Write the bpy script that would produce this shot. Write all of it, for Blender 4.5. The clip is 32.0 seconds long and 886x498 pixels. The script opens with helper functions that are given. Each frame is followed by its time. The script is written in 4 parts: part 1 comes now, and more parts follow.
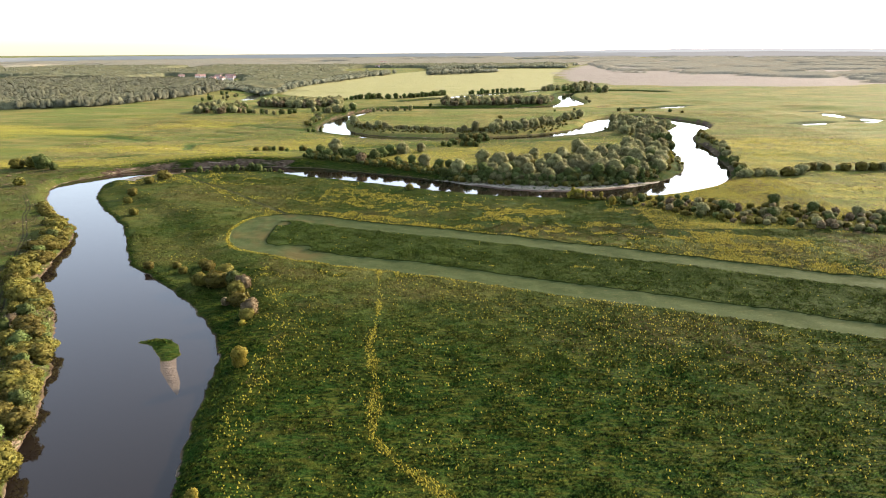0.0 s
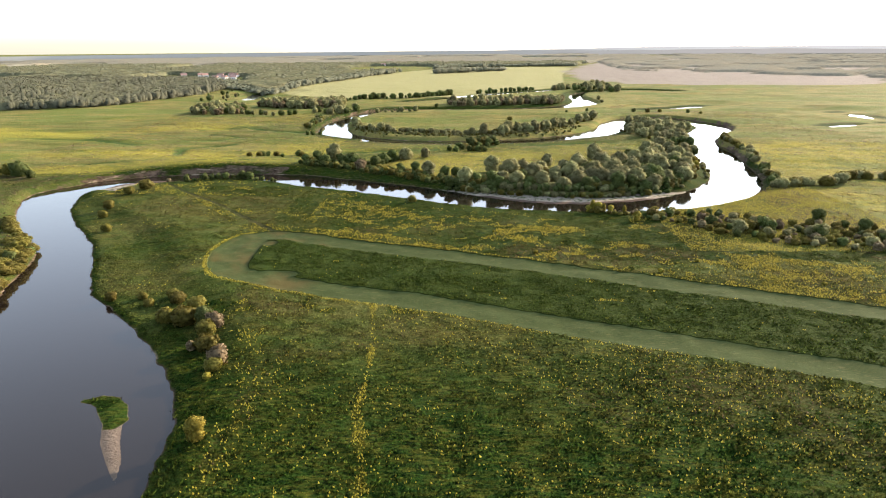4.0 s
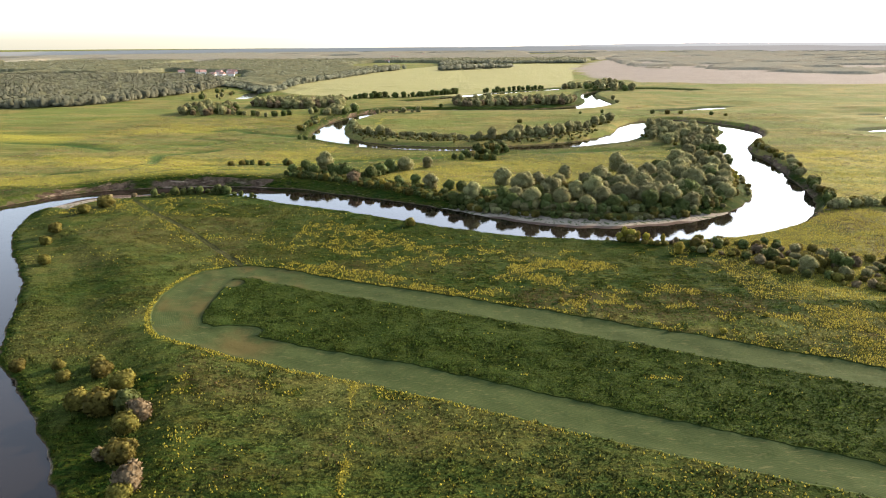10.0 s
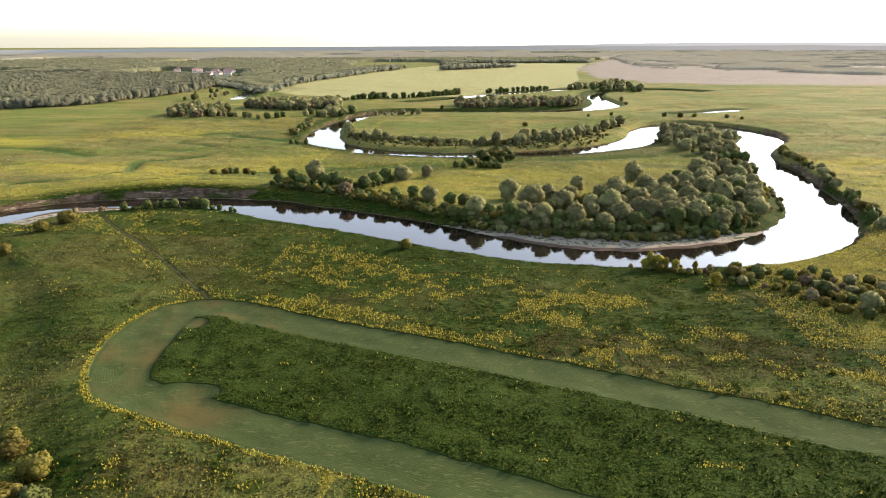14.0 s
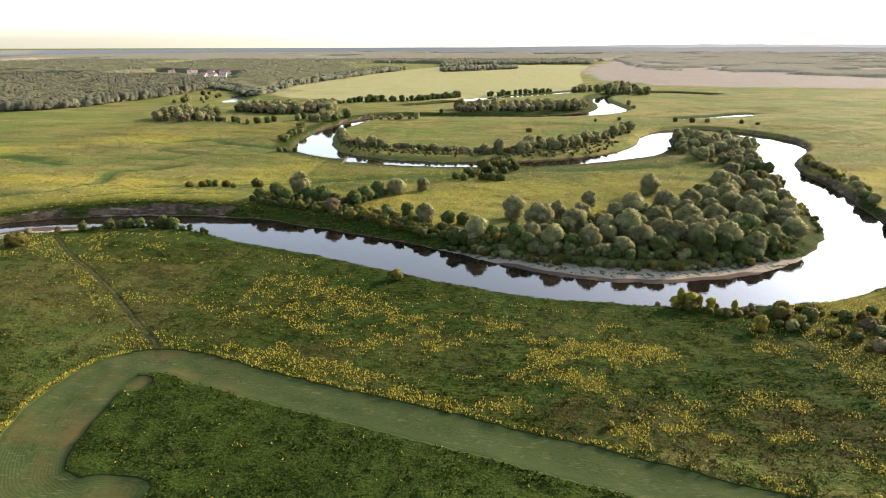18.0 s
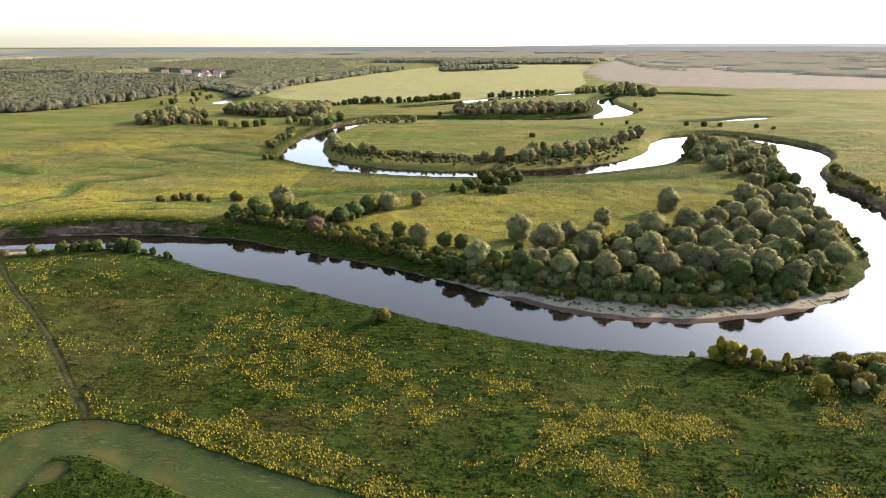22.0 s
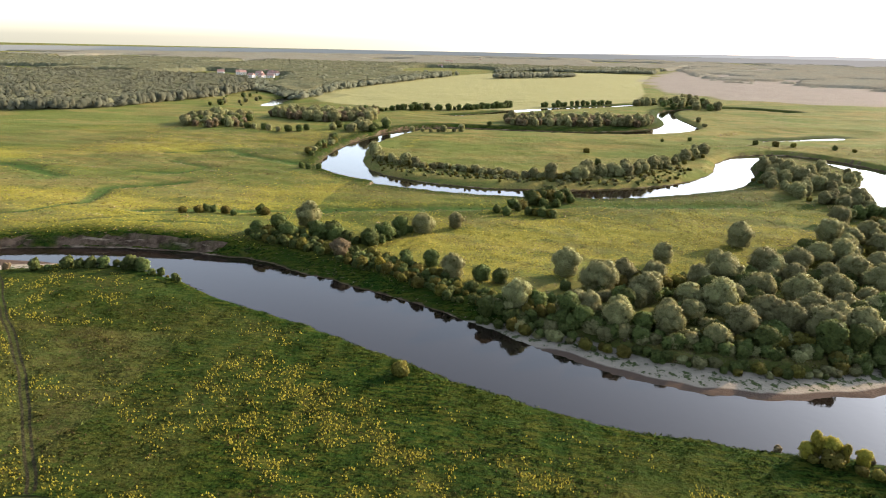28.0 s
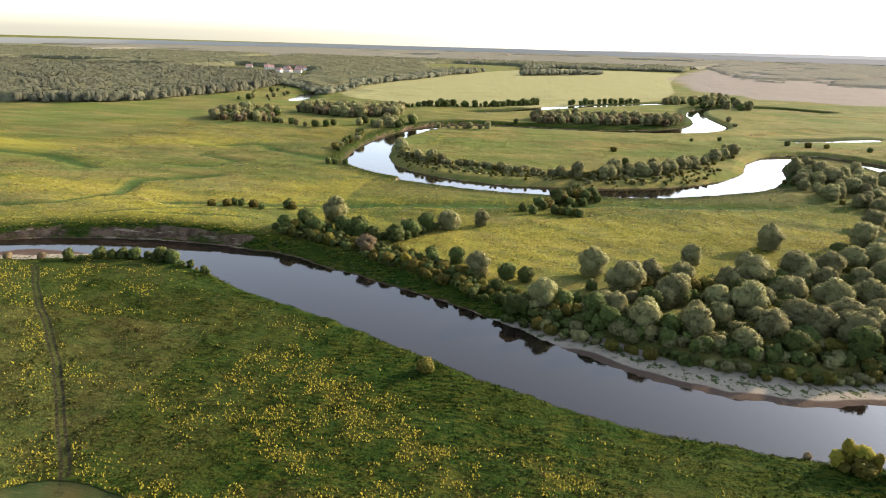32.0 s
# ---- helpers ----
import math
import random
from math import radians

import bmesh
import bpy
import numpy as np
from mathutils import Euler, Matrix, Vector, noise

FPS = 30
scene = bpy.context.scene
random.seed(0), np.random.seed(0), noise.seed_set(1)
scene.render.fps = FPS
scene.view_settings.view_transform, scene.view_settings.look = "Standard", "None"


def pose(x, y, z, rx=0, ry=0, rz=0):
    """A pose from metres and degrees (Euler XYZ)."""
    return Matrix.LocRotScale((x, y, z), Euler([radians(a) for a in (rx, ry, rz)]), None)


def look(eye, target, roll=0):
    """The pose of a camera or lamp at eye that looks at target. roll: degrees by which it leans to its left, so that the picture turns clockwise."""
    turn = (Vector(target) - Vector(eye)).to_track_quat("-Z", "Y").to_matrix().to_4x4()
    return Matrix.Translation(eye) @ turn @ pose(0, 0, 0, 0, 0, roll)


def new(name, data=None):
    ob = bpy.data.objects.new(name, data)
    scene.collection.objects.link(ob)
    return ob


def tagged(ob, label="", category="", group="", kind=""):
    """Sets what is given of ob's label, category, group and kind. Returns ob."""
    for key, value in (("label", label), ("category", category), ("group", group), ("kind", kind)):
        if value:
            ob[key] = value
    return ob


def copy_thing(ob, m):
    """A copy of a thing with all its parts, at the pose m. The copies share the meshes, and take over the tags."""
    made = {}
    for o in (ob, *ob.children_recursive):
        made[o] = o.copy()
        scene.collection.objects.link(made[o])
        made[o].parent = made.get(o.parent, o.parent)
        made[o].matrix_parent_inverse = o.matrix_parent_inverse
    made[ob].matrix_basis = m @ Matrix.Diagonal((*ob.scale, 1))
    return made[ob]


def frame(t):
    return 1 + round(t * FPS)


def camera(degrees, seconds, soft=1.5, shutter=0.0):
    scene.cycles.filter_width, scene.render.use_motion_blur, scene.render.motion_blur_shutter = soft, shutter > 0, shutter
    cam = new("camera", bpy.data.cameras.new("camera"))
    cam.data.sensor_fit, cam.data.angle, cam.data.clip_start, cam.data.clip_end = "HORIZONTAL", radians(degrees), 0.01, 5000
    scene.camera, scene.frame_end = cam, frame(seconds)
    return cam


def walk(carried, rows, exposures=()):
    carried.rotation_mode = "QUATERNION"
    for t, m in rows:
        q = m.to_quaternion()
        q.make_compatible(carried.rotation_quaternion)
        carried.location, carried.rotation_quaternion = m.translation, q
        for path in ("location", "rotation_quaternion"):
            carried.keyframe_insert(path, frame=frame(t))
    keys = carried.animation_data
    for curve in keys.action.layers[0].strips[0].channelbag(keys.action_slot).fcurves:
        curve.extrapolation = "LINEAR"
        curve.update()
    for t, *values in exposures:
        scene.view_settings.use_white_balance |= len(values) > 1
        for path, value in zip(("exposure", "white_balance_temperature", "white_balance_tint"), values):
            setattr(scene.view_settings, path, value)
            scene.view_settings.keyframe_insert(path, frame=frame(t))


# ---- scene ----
cam = camera(68.1, 32.0, 1.0)
PATH = [
    (0, (1.789, 3.654, 62.064), (1.732, 5.562, 61.466), -0.4),
    (3, (1.688, 24.058, 62.011), (1.613, 25.964, 61.409), -0.5),
    (6, (1.266, 44.364, 62.018), (1.184, 46.268, 61.411), -0.5),
    (9, (0.716, 64.828, 62.069), (0.626, 66.73, 61.456), -0.4),
    (11, (0.183, 78.604, 61.867), (0.089, 80.505, 61.252), -0.4),
    (13, (-0.251, 92.372, 61.662), (-0.347, 94.272, 61.045), -0.3),
    (17, (-0.441, 120.209, 61.165), (-0.539, 122.11, 60.552), -0.2),
    (19, (-0.582, 133.672, 61.259), (-0.681, 135.573, 60.645), -0.2),
    (21, (-0.551, 146.999, 61.336), (-0.65, 148.9, 60.721), -0.2),
    (23, (-0.764, 160.404, 61.104), (-0.862, 162.304, 60.488), -0.1),
    (24.5, (-0.697, 170.344, 61.145), (-0.796, 172.243, 60.528), -0.1),
    (24.6, (-0.704, 170.916, 61.146), (-0.805, 172.816, 60.528), -0.12),
    (24.7, (-0.712, 171.488, 61.147), (-0.818, 173.39, 60.536), -0.14),
    (24.8, (-0.719, 172.06, 61.147), (-0.859, 173.961, 60.542), -0.16),
    (24.9, (-0.727, 172.632, 61.148), (-0.897, 174.531, 60.543), -0.18),
    (25, (-0.734, 173.204, 61.149), (-0.926, 175.101, 60.546), -0.2),
    (25.2, (-0.654, 174.052, 61.182), (-0.877, 175.947, 60.581), -0.28),
    (25.5, (-0.535, 175.324, 61.232), (-0.791, 177.216, 60.635), -0.4),
    (27.5, (0.558, 177.363, 61.686), (0.3, 179.252, 61.081), 0.8),
    (28, (0.831, 177.873, 61.799), (0.588, 179.765, 61.196), 1.1),
    (29.0, (0.703, 177.654, 61.829), (0.483, 179.547, 61.222), 1.25),
    (30, (0.575, 177.436, 61.86), (0.378, 179.331, 61.253), 1.4),
    (31.3, (0.188, 177.43, 61.971), (0.017, 179.327, 61.361), 1.6),
    (31.4, (0.164, 177.468, 61.983), (-0.008, 179.365, 61.373), 1.59),
    (31.5, (0.141, 177.507, 61.995), (-0.044, 179.402, 61.384), 1.57),
    (31.6, (0.117, 177.545, 62.007), (-0.09, 179.438, 61.396), 1.56),
    (31.7, (0.094, 177.584, 62.019), (-0.14, 179.474, 61.408), 1.54),
    (31.8, (0.07, 177.622, 62.031), (-0.2, 179.507, 61.419), 1.53),
    (31.9, (0.047, 177.661, 62.043), (-0.247, 179.541, 61.429), 1.51),
    (32, (0.023, 177.699, 62.055), (-0.288, 179.577, 61.44), 1.5),
]
EXPOSURES = [(0, 1.99, 6050, 11.5), (6, 1.90, 6050, 11.5), (12, 1.81, 6050, 11.5), (17, 1.74, 6050, 11.5), (24, 1.71, 6050, 11.5), (32, 1.69, 6050, 11.5)]
walk(cam, [(t, look(eye, target, roll)) for t, eye, target, roll in PATH], EXPOSURES)

# ---- sky, sun ----
SUN_AZIMUTH, SUN_HEIGHT = 52.0, 19.0     # degrees right of +y, and above the horizon
world = bpy.data.worlds.new("sky")
scene.world = world
world.use_nodes = True
wn = world.node_tree.nodes
wl = world.node_tree.links
sky = wn.new("ShaderNodeTexSky")
sky.sky_type = 'NISHITA'
sky.sun_disc = False
sky.sun_elevation = radians(SUN_HEIGHT)
sky.sun_rotation = radians(SUN_AZIMUTH)
sky.altitude = 100.0
sky.air_density, sky.dust_density, sky.ozone_density = 1.0, 1.0, 0.5
pale = wn.new("ShaderNodeHueSaturation")
pale.inputs["Saturation"].default_value = 0.85
wl.new(sky.outputs[0], pale.inputs["Color"])
wl.new(pale.outputs[0], wn["Background"].inputs[0])
wn["Background"].inputs[1].default_value = 0.09
haze = wn.new("ShaderNodeTexSky")              # evening haze, white and thick towards the horizon and the sun
haze.sky_type = 'NISHITA'
haze.sun_disc = False
haze.sun_elevation, haze.sun_rotation = sky.sun_elevation, sky.sun_rotation
haze.altitude = 100.0
haze.air_density, haze.dust_density, haze.ozone_density = 1.0, 4.0, 0.5
grey = wn.new("ShaderNodeRGBToBW")
wl.new(haze.outputs[0], grey.inputs[0])
veil = wn.new("ShaderNodeBackground")
wl.new(grey.outputs[0], veil.inputs[0])
veil.inputs[1].default_value = 0.115
both = wn.new("ShaderNodeAddShader")
wl.new(wn["Background"].outputs[0], both.inputs[0])
wl.new(veil.outputs[0], both.inputs[1])
wl.new(both.outputs[0], wn["World Output"].inputs[0])
az, el = radians(SUN_AZIMUTH), radians(SUN_HEIGHT)
sun_way = Vector((math.sin(az) * math.cos(el), math.cos(az) * math.cos(el), math.sin(el)))
sun = new("sun", bpy.data.lights.new("sun", 'SUN'))
sun.data.energy, sun.data.angle, sun.data.color = 5.0, radians(1.0), (1.07, 0.77, 0.48)
sun.matrix_world = look(sun_way * 400 + Vector((0, 200, 0)), Vector((0, 200, 0)))


# ---- node helpers ----
def material(name, rough=0.9, spec=0.2):
    m = bpy.data.materials.new(name)
    m.use_nodes = True
    b = m.node_tree.nodes["Principled BSDF"]
    b.inputs["Roughness"].default_value = rough
    b.inputs["Specular IOR Level"].default_value = spec
    return m, m.node_tree.nodes, m.node_tree.links, b


class Graph:
    """Short hand for node chains; every method gives a socket."""

    def __init__(self, nodes, links):
        self.n, self.l = nodes, links
        self.pos = nodes.new("ShaderNodeNewGeometry").outputs["Position"]

    def plug(self, sock, value):
        if isinstance(value, bpy.types.NodeSocket):
            self.l.new(value, sock)
        elif sock.type == 'RGBA' and len(value) == 3:
            sock.default_value = (*value, 1)
        else:
            sock.default_value = value

    def math(self, op, a, b=0.0, c=0.0, clamp=False):
        k = self.n.new("ShaderNodeMath")
        k.operation, k.use_clamp = op, clamp
        for i, v in enumerate((a, b, c)):
            self.plug(k.inputs[i], v)
        return k.outputs[0]

    def attr(self, name):
        k = self.n.new("ShaderNodeAttribute")
        k.attribute_name = name
        return k.outputs["Fac"]

    def scaled(self, sx, sy, sz, turn=0.0):
        k = self.n.new("ShaderNodeMapping")
        k.inputs["Scale"].default_value = (sx, sy, sz)
        k.inputs["Rotation"].default_value = (0, 0, radians(turn))
        self.l.new(self.pos, k.inputs["Vector"])
        return k.outputs[0]

    def noise(self, scale, detail=3.0, rough=0.6, vec=None):
        k = self.n.new("ShaderNodeTexNoise")
        k.inputs["Scale"].default_value = scale
        k.inputs["Detail"].default_value = detail
        k.inputs["Roughness"].default_value = rough
        self.l.new(vec or self.pos, k.inputs["Vector"])
        return k.outputs["Fac"]

    def step(self, v, lo, hi):
        k = self.n.new("ShaderNodeMapRange")
        k.interpolation_type = 'SMOOTHSTEP'
        self.plug(k.inputs["Value"], v)
        self.plug(k.inputs["From Min"], lo)
        self.plug(k.inputs["From Max"], hi)
        return k.outputs[0]

    def mix(self, f, a, b):
        k = self.n.new("ShaderNodeMix")
        k.data_type = 'RGBA'
        self.plug(k.inputs[0], f)
        self.plug(k.inputs[6], a)
        self.plug(k.inputs[7], b)
        return k.outputs[2]

    def bump(self, h, strength, distance):
        k = self.n.new("ShaderNodeBump")
        k.inputs["Strength"].default_value = strength
        k.inputs["Distance"].default_value = distance
        self.l.new(h, k.inputs["Height"])
        return k.outputs[0]


# ---- plan of the river ----
# x, y, width, width of the bank on its left and on its right hand, going upstream
RIVER_A = [(-24, -60, 24, 6, 6), (-32, 20, 24, 6, 6), (-44, 62, 24, 6, 6), (-53, 82, 24, 6, 6), (-58, 96, 26, 5, 6), (-62, 111, 29, 4, 7), (-68, 129, 33, 4, 12),
           (-79, 147, 32, 4, 19), (-92, 165, 29, 4, 25), (-109, 184, 24.5, 4, 28), (-117, 200, 21.5, 5, 28), (-131, 231, 16, 5, 25), (-153, 257, 19, 5, 20), (-173, 287, 20, 6, 12)]
RIVER_B = [(-183, 311, 23, 5, 6), (-179, 327, 19, 3, 5), (-169, 342.5, 13, 3, 8), (-150, 351, 12, 3, 8), (-127, 352, 18, 3, 4), (-103, 350.5, 21, 4, 3),
           (-83, 345, 26, 7, 3), (-66, 336, 28, 9, 3), (-45, 326, 28, 9, 3), (-22, 314, 27, 8, 3), (0, 300, 24, 8, 3), (22, 290, 20, 9, 3), (45, 287, 19, 10, 3), (68, 289, 22, 10, 3)]
RIVER_C = [(91, 298.6, 24, 8, 4), (111.6, 315.8, 25, 7, 4), (126.8, 339, 24, 7, 4), (135.5, 367.6, 22, 7, 3), (141, 400, 24, 6, 2.4), (150, 435, 20, 6, 2.4),
           (152, 463, 18, 6, 2.4), (160, 490, 24, 7, 2.4), (178, 520, 26, 7, 2.2), (188, 548, 24, 6, 2.2), (180, 580, 22, 5, 3), (160, 602, 20, 5, 3), (136, 596, 18, 5, 4)]
RIVER_D = [(118, 570, 18, 5, 5), (107, 534, 21, 3, 6), (92, 509, 23, 3, 7), (70, 491, 20, 3, 7), (46, 478, 20, 3, 8), (18, 471, 18, 3, 8), (-20, 468.5, 16, 3, 7),
           (-54, 476.5, 17, 3, 6), (-79, 490, 21, 3, 6), (-96, 512, 24, 3, 6), (-104, 545, 22, 4, 5), (-107, 585, 17, 4, 5), (-100, 632, 18, 3, 5)]
RIVER_E = [(-88, 664, 18, 3, 5), (-60, 682, 20, 3, 4), (-14, 682, 20, 5, 4), (48, 685, 24, 6, 4), (95, 706, 32, 6, 4), (122, 742, 30, 6, 5), (127, 785, 20, 6, 5),
           (128, 830, 16, 5, 5), (140, 880, 15, 5, 5), (175, 915, 17, 5, 5), (222, 924, 20, 5, 5), (262, 900, 16, 5, 5)]
BACKWATERS = [[(-70, 780, 6), (-40, 808, 10), (-10, 846, 20), (20, 874, 16), (60, 905, 10), (112, 948, 9)],
              [(-262, 815, 9), (-266, 850, 14), (-272, 890, 14), (-262, 930, 9)],
              [(166, 675, 2.5), (182, 683, 4), (199, 690, 5), (215, 698, 9), (232, 707, 8)],
              [(276, 545, 4), (288, 550, 8), (302, 556, 4)],
              [(333, 642, 3), (338, 615, 6), (343, 592, 9), (349, 574, 8)],
              [(331, 560, 5), (341, 562, 7), (348, 565, 4)]]
WATER_LEVEL = -2.5


def spline(points, gap=2.5):
    """A smooth line through the points (any number of columns), a row every gap metres."""
    p = np.array(points, float)
    p = np.vstack([2 * p[0] - p[1], p, 2 * p[-1] - p[-2]])
    out = []
    for a, b, c, d in zip(p[:-3], p[1:-2], p[2:-1], p[3:]):
        k = max(2, int(np.hypot(*(c - b)[:2]) / gap))
        u = np.linspace(0, 1, k, endpoint=False)[:, None]
        out.append(0.5 * (2 * b + (c - a) * u + (2 * a - 5 * b + 4 * c - d) * u ** 2 + (3 * b - a - 3 * c + d) * u ** 3))
    return np.vstack(out + [p[-2:-1]])


river = spline(RIVER_A + RIVER_B + RIVER_C + RIVER_D + RIVER_E)
way = np.gradient(river[:, :2], axis=0)
way /= np.linalg.norm(way, axis=1)[:, None]
river = np.hstack([river, way, np.ones((len(river), 1))])
for pool in BACKWATERS:
    p = spline(pool)
    river = np.vstack([river, np.hstack([p, np.full((len(p), 2), 45.0), np.tile((1.0, 0.0), (len(p), 1)), np.zeros((len(p), 1))])])
river = river.astype(np.float32)


def lattice(x, y, scale, seed=0):
    """Smooth random values from -1 to 1 over the plan."""
    u, v = np.asarray(x, float) / scale + seed * 17.3, np.asarray(y, float) / scale + seed * 9.1
    i, j = np.floor(u).astype(np.int64), np.floor(v).astype(np.int64)
    fu, fv = u - i, v - j
    fu, fv = fu * fu * (3 - 2 * fu), fv * fv * (3 - 2 * fv)

    def h(a, b):
        k = (a * 374761393 + b * 668265263 + seed * 974711) & 0xFFFFFFFF
        k = ((k ^ (k >> 13)) * 1274126177) & 0xFFFFFFFF
        return ((k ^ (k >> 16)) & 0xFFFF) / 32767.5 - 1
    return (h(i, j) * (1 - fu) + h(i + 1, j) * fu) * (1 - fv) + (h(i, j + 1) * (1 - fu) + h(i + 1, j + 1) * fu) * fv


def to_river(x, y):
    """Distance to the water's edge (negative in the water), bank width there, and whether the place is on the left bank."""
    x, y = np.asarray(x, np.float32).ravel(), np.asarray(y, np.float32).ravel()
    s, b, side, main = (np.full(len(x), v, np.float32) for v in (400.0, 5.0, 0.0, 0.0))
    todo = np.flatnonzero((np.abs(x) < 620) & (y < 1250) & (y > -260))
    for k in np.array_split(todo, max(1, len(todo) // 6000)):
        dx, dy = x[k, None] - river[None, :, 0], y[k, None] - river[None, :, 1]
        d = np.sqrt(dx * dx + dy * dy) - river[None, :, 2] / 2
        m = d.argmin(1)
        r = np.arange(len(k))
        left = river[m, 5] * dy[r, m] - river[m, 6] * dx[r, m] > 0
        s[k], side[k] = d[r, m], left
        b[k] = np.where(left, river[m, 3], river[m, 4])
        main[k] = river[m, 7]
    return s, b, side, main


def line_dist(x, y, pts):
    x, y = np.asarray(x, float), np.asarray(y, float)
    best = np.full(x.shape, 1e9)
    for (ax, ay), (bx, by) in zip(pts[:-1], pts[1:]):
        ex, ey = bx - ax, by - ay
        u = np.clip(((x - ax) * ex + (y - ay) * ey) / (ex * ex + ey * ey), 0, 1)
        best = np.minimum(best, np.hypot(x - ax - u * ex, y - ay - u * ey))
    return best


def line_side(x, y, pts):
    """Distance to a line, negative on its right hand."""
    x, y = np.asarray(x, float), np.asarray(y, float)
    best, sign = np.full(x.shape, 1e9), np.ones(x.shape)
    for (ax, ay), (bx, by) in zip(pts[:-1], pts[1:]):
        ex, ey = bx - ax, by - ay
        u = np.clip(((x - ax) * ex + (y - ay) * ey) / (ex * ex + ey * ey), 0, 1)
        d = np.hypot(x - ax - u * ex, y - ay - u * ey)
        k = d < best
        best, sign = np.where(k, d, best), np.where(k, np.sign(ex * (y - ay) - ey * (x - ax)), sign)
    return best * sign


def inside(x, y, pts):
    x, y = np.asarray(x, float), np.asarray(y, float)
    odd = np.zeros(x.shape, bool)
    for (ax, ay), (bx, by) in zip(pts, pts[1:] + pts[:1]):
        if ay != by:
            odd ^= ((ay > y) != (by > y)) & (x < (bx - ax) * (y - ay) / (by - ay) + ax)
    return odd


def zone(x, y, pts):
    """Signed distance to a polygon's edge, positive inside."""
    return np.where(inside(x, y, pts), 1.0, -1.0) * line_dist(x, y, pts + pts[:1])


# ---- plan of the fields ----
MOWN = [(230, 127, 9.5), (115, 172, 9.5), (35, 204.5, 9.5), (-44, 235.5, 9.5), (-61, 242, 10), (-70, 239, 12), (-71.5, 224, 14), (-67.5, 207, 11), (-57, 199.5, 10),
        (-18, 185.5, 10), (44, 161.5, 10), (97, 141, 10), (230, 88, 10)]
FOOTPATH = [(-67, 248), (-69.3, 251.5), (-76, 258.8), (-86, 270.8), (-94, 279.8), (-107, 293.2), (-116, 301.7), (-130, 317), (-137, 325)]
MEADOW_TRACK = [(-8, 408), (12, 418), (45, 442), (80, 469), (118, 501)]
FURROWS = [[(-154, 372), (-133, 383), (-115, 388), (-92, 400), (-71, 414), (-53, 423), (-24, 435)],
           [(-137, 374), (-116, 378), (-105, 379), (-90, 380)],
           [(-161, 429), (-147, 448), (-128, 464), (-106, 479)],
           [(-152, 459), (-150, 476), (-142, 497), (-137, 514)]]
FLOWER_ROW = [(-22, 181), (-18, 148), (-18, 132), (-14, 111), (-13, 98), (-7, 89), (0, 83), (8, 62)]
CART_TRACK = [(-70, 60), (-92, 115), (-107, 141), (-119, 162), (-127, 177), (-137, 194), (-149, 217), (-166, 243), (-174, 258), (-190, 280)]
BARE_PATCHES = [(-163, 236, 6), (-142, 199, 6), (-125, 170, 5)]
SCARS = [[(-205, 375), (-180, 384), (-168, 404), (-178, 432), (-150, 452)], [(-190, 470), (-165, 468), (-160, 486), (-185, 500)],
         [(-200, 520), (-172, 540), (-150, 520), (-120, 505)], [(-300, 480), (-250, 470), (-215, 452)], [(-140, 395), (-60, 418), (20, 440), (90, 452)]]
PALE_FIELD = [(-215, 850), (-268, 966), (-243, 1132), (-186, 1340), (-144, 1488), (-24, 1735), (260, 1720), (180, 1340), (150, 1100), (120, 985), (60, 925), (-11, 850), (-120, 800)]
PLOUGHED_AND_HAZE = [(195, 1110), (240, 1050), (324, 1000), (520, 985), (640, 1040), (1600, 1050), (2600, 1300), (2600, 2600), (500, 2400), (200, 1480)]
mown = spline(MOWN, 1.2)
mown_ring = [tuple(p) for p in mown[:, :2]]
footpath = [tuple(p) for p in spline(FOOTPATH, 3.0)]


def to_mown(x, y):
    x, y = np.asarray(x, float), np.asarray(y, float)
    d = np.full(x.shape, 300.0)
    k = np.flatnonzero((np.abs(x - 60) < 190) & (y > 60) & (y < 280))
    for q in np.array_split(k, max(1, len(k) // 8000)):
        d[q] = (np.hypot(x[q, None] - mown[None, :, 0], y[q, None] - mown[None, :, 1]) - mown[None, :, 2] / 2).min(1)
    d = np.minimum(d, np.hypot(x + 63.5, y - 233) - 3.0)
    d = np.minimum(d, (np.hypot((x + 53) / 1.9, y - 203) - 3.6))
    return d


BAR_HEAD = [(-71.6, 138.0), (-68.7, 139.9), (-65.2, 139.4), (-62.4, 137.0), (-59.6, 132.0), (-60.6, 128.4), (-62.6, 128.6), (-64.6, 132.0), (-67.6, 136.0)]
BAR_SAND = [(-63.6, 130.6), (-60.6, 131.6), (-58.0, 125.5), (-55.0, 120), (-52.8, 114.2), (-56.8, 119.2), (-60.6, 124.5)]
BAR_SHALLOW = [(-61, 135), (-57, 131), (-52, 125), (-50.5, 122), (-53, 117), (-53.5, 115), (-57, 124)]


def fields(x, y):
    """All that the ground's material and its plants need to know of a place."""
    x, y = np.asarray(x, float).ravel(), np.asarray(y, float).ravel()
    s, b, left, main = to_river(x, y)
    s = s + 0.7 * lattice(x, y, 6, 3) + 0.35 * lattice(x, y, 2.2, 4)
    near = (y < 640) & (np.abs(x) < 420)
    trk = to_mown(x, y) + 0.10 * lattice(x, y, 2.5, 5) + 0.12 * lattice(x, y, 11, 5)
    inner = inside(x, y, mown_ring) & (trk > 0)
    walked = np.where(near, line_side(x, y, footpath), 99.0) + 0.18 * lattice(x, y, 6, 6)
    path = np.abs(walked)
    rut = np.where(near, line_side(x, y, CART_TRACK), 99.0) + 0.25 * lattice(x, y, 9, 20)
    path = np.where(left > 0, np.minimum(path, np.abs(np.abs(rut) - 0.8) + 0.55), path)
    rail = np.where((np.abs(walked) > 3) & (left > 0), rut, walked)
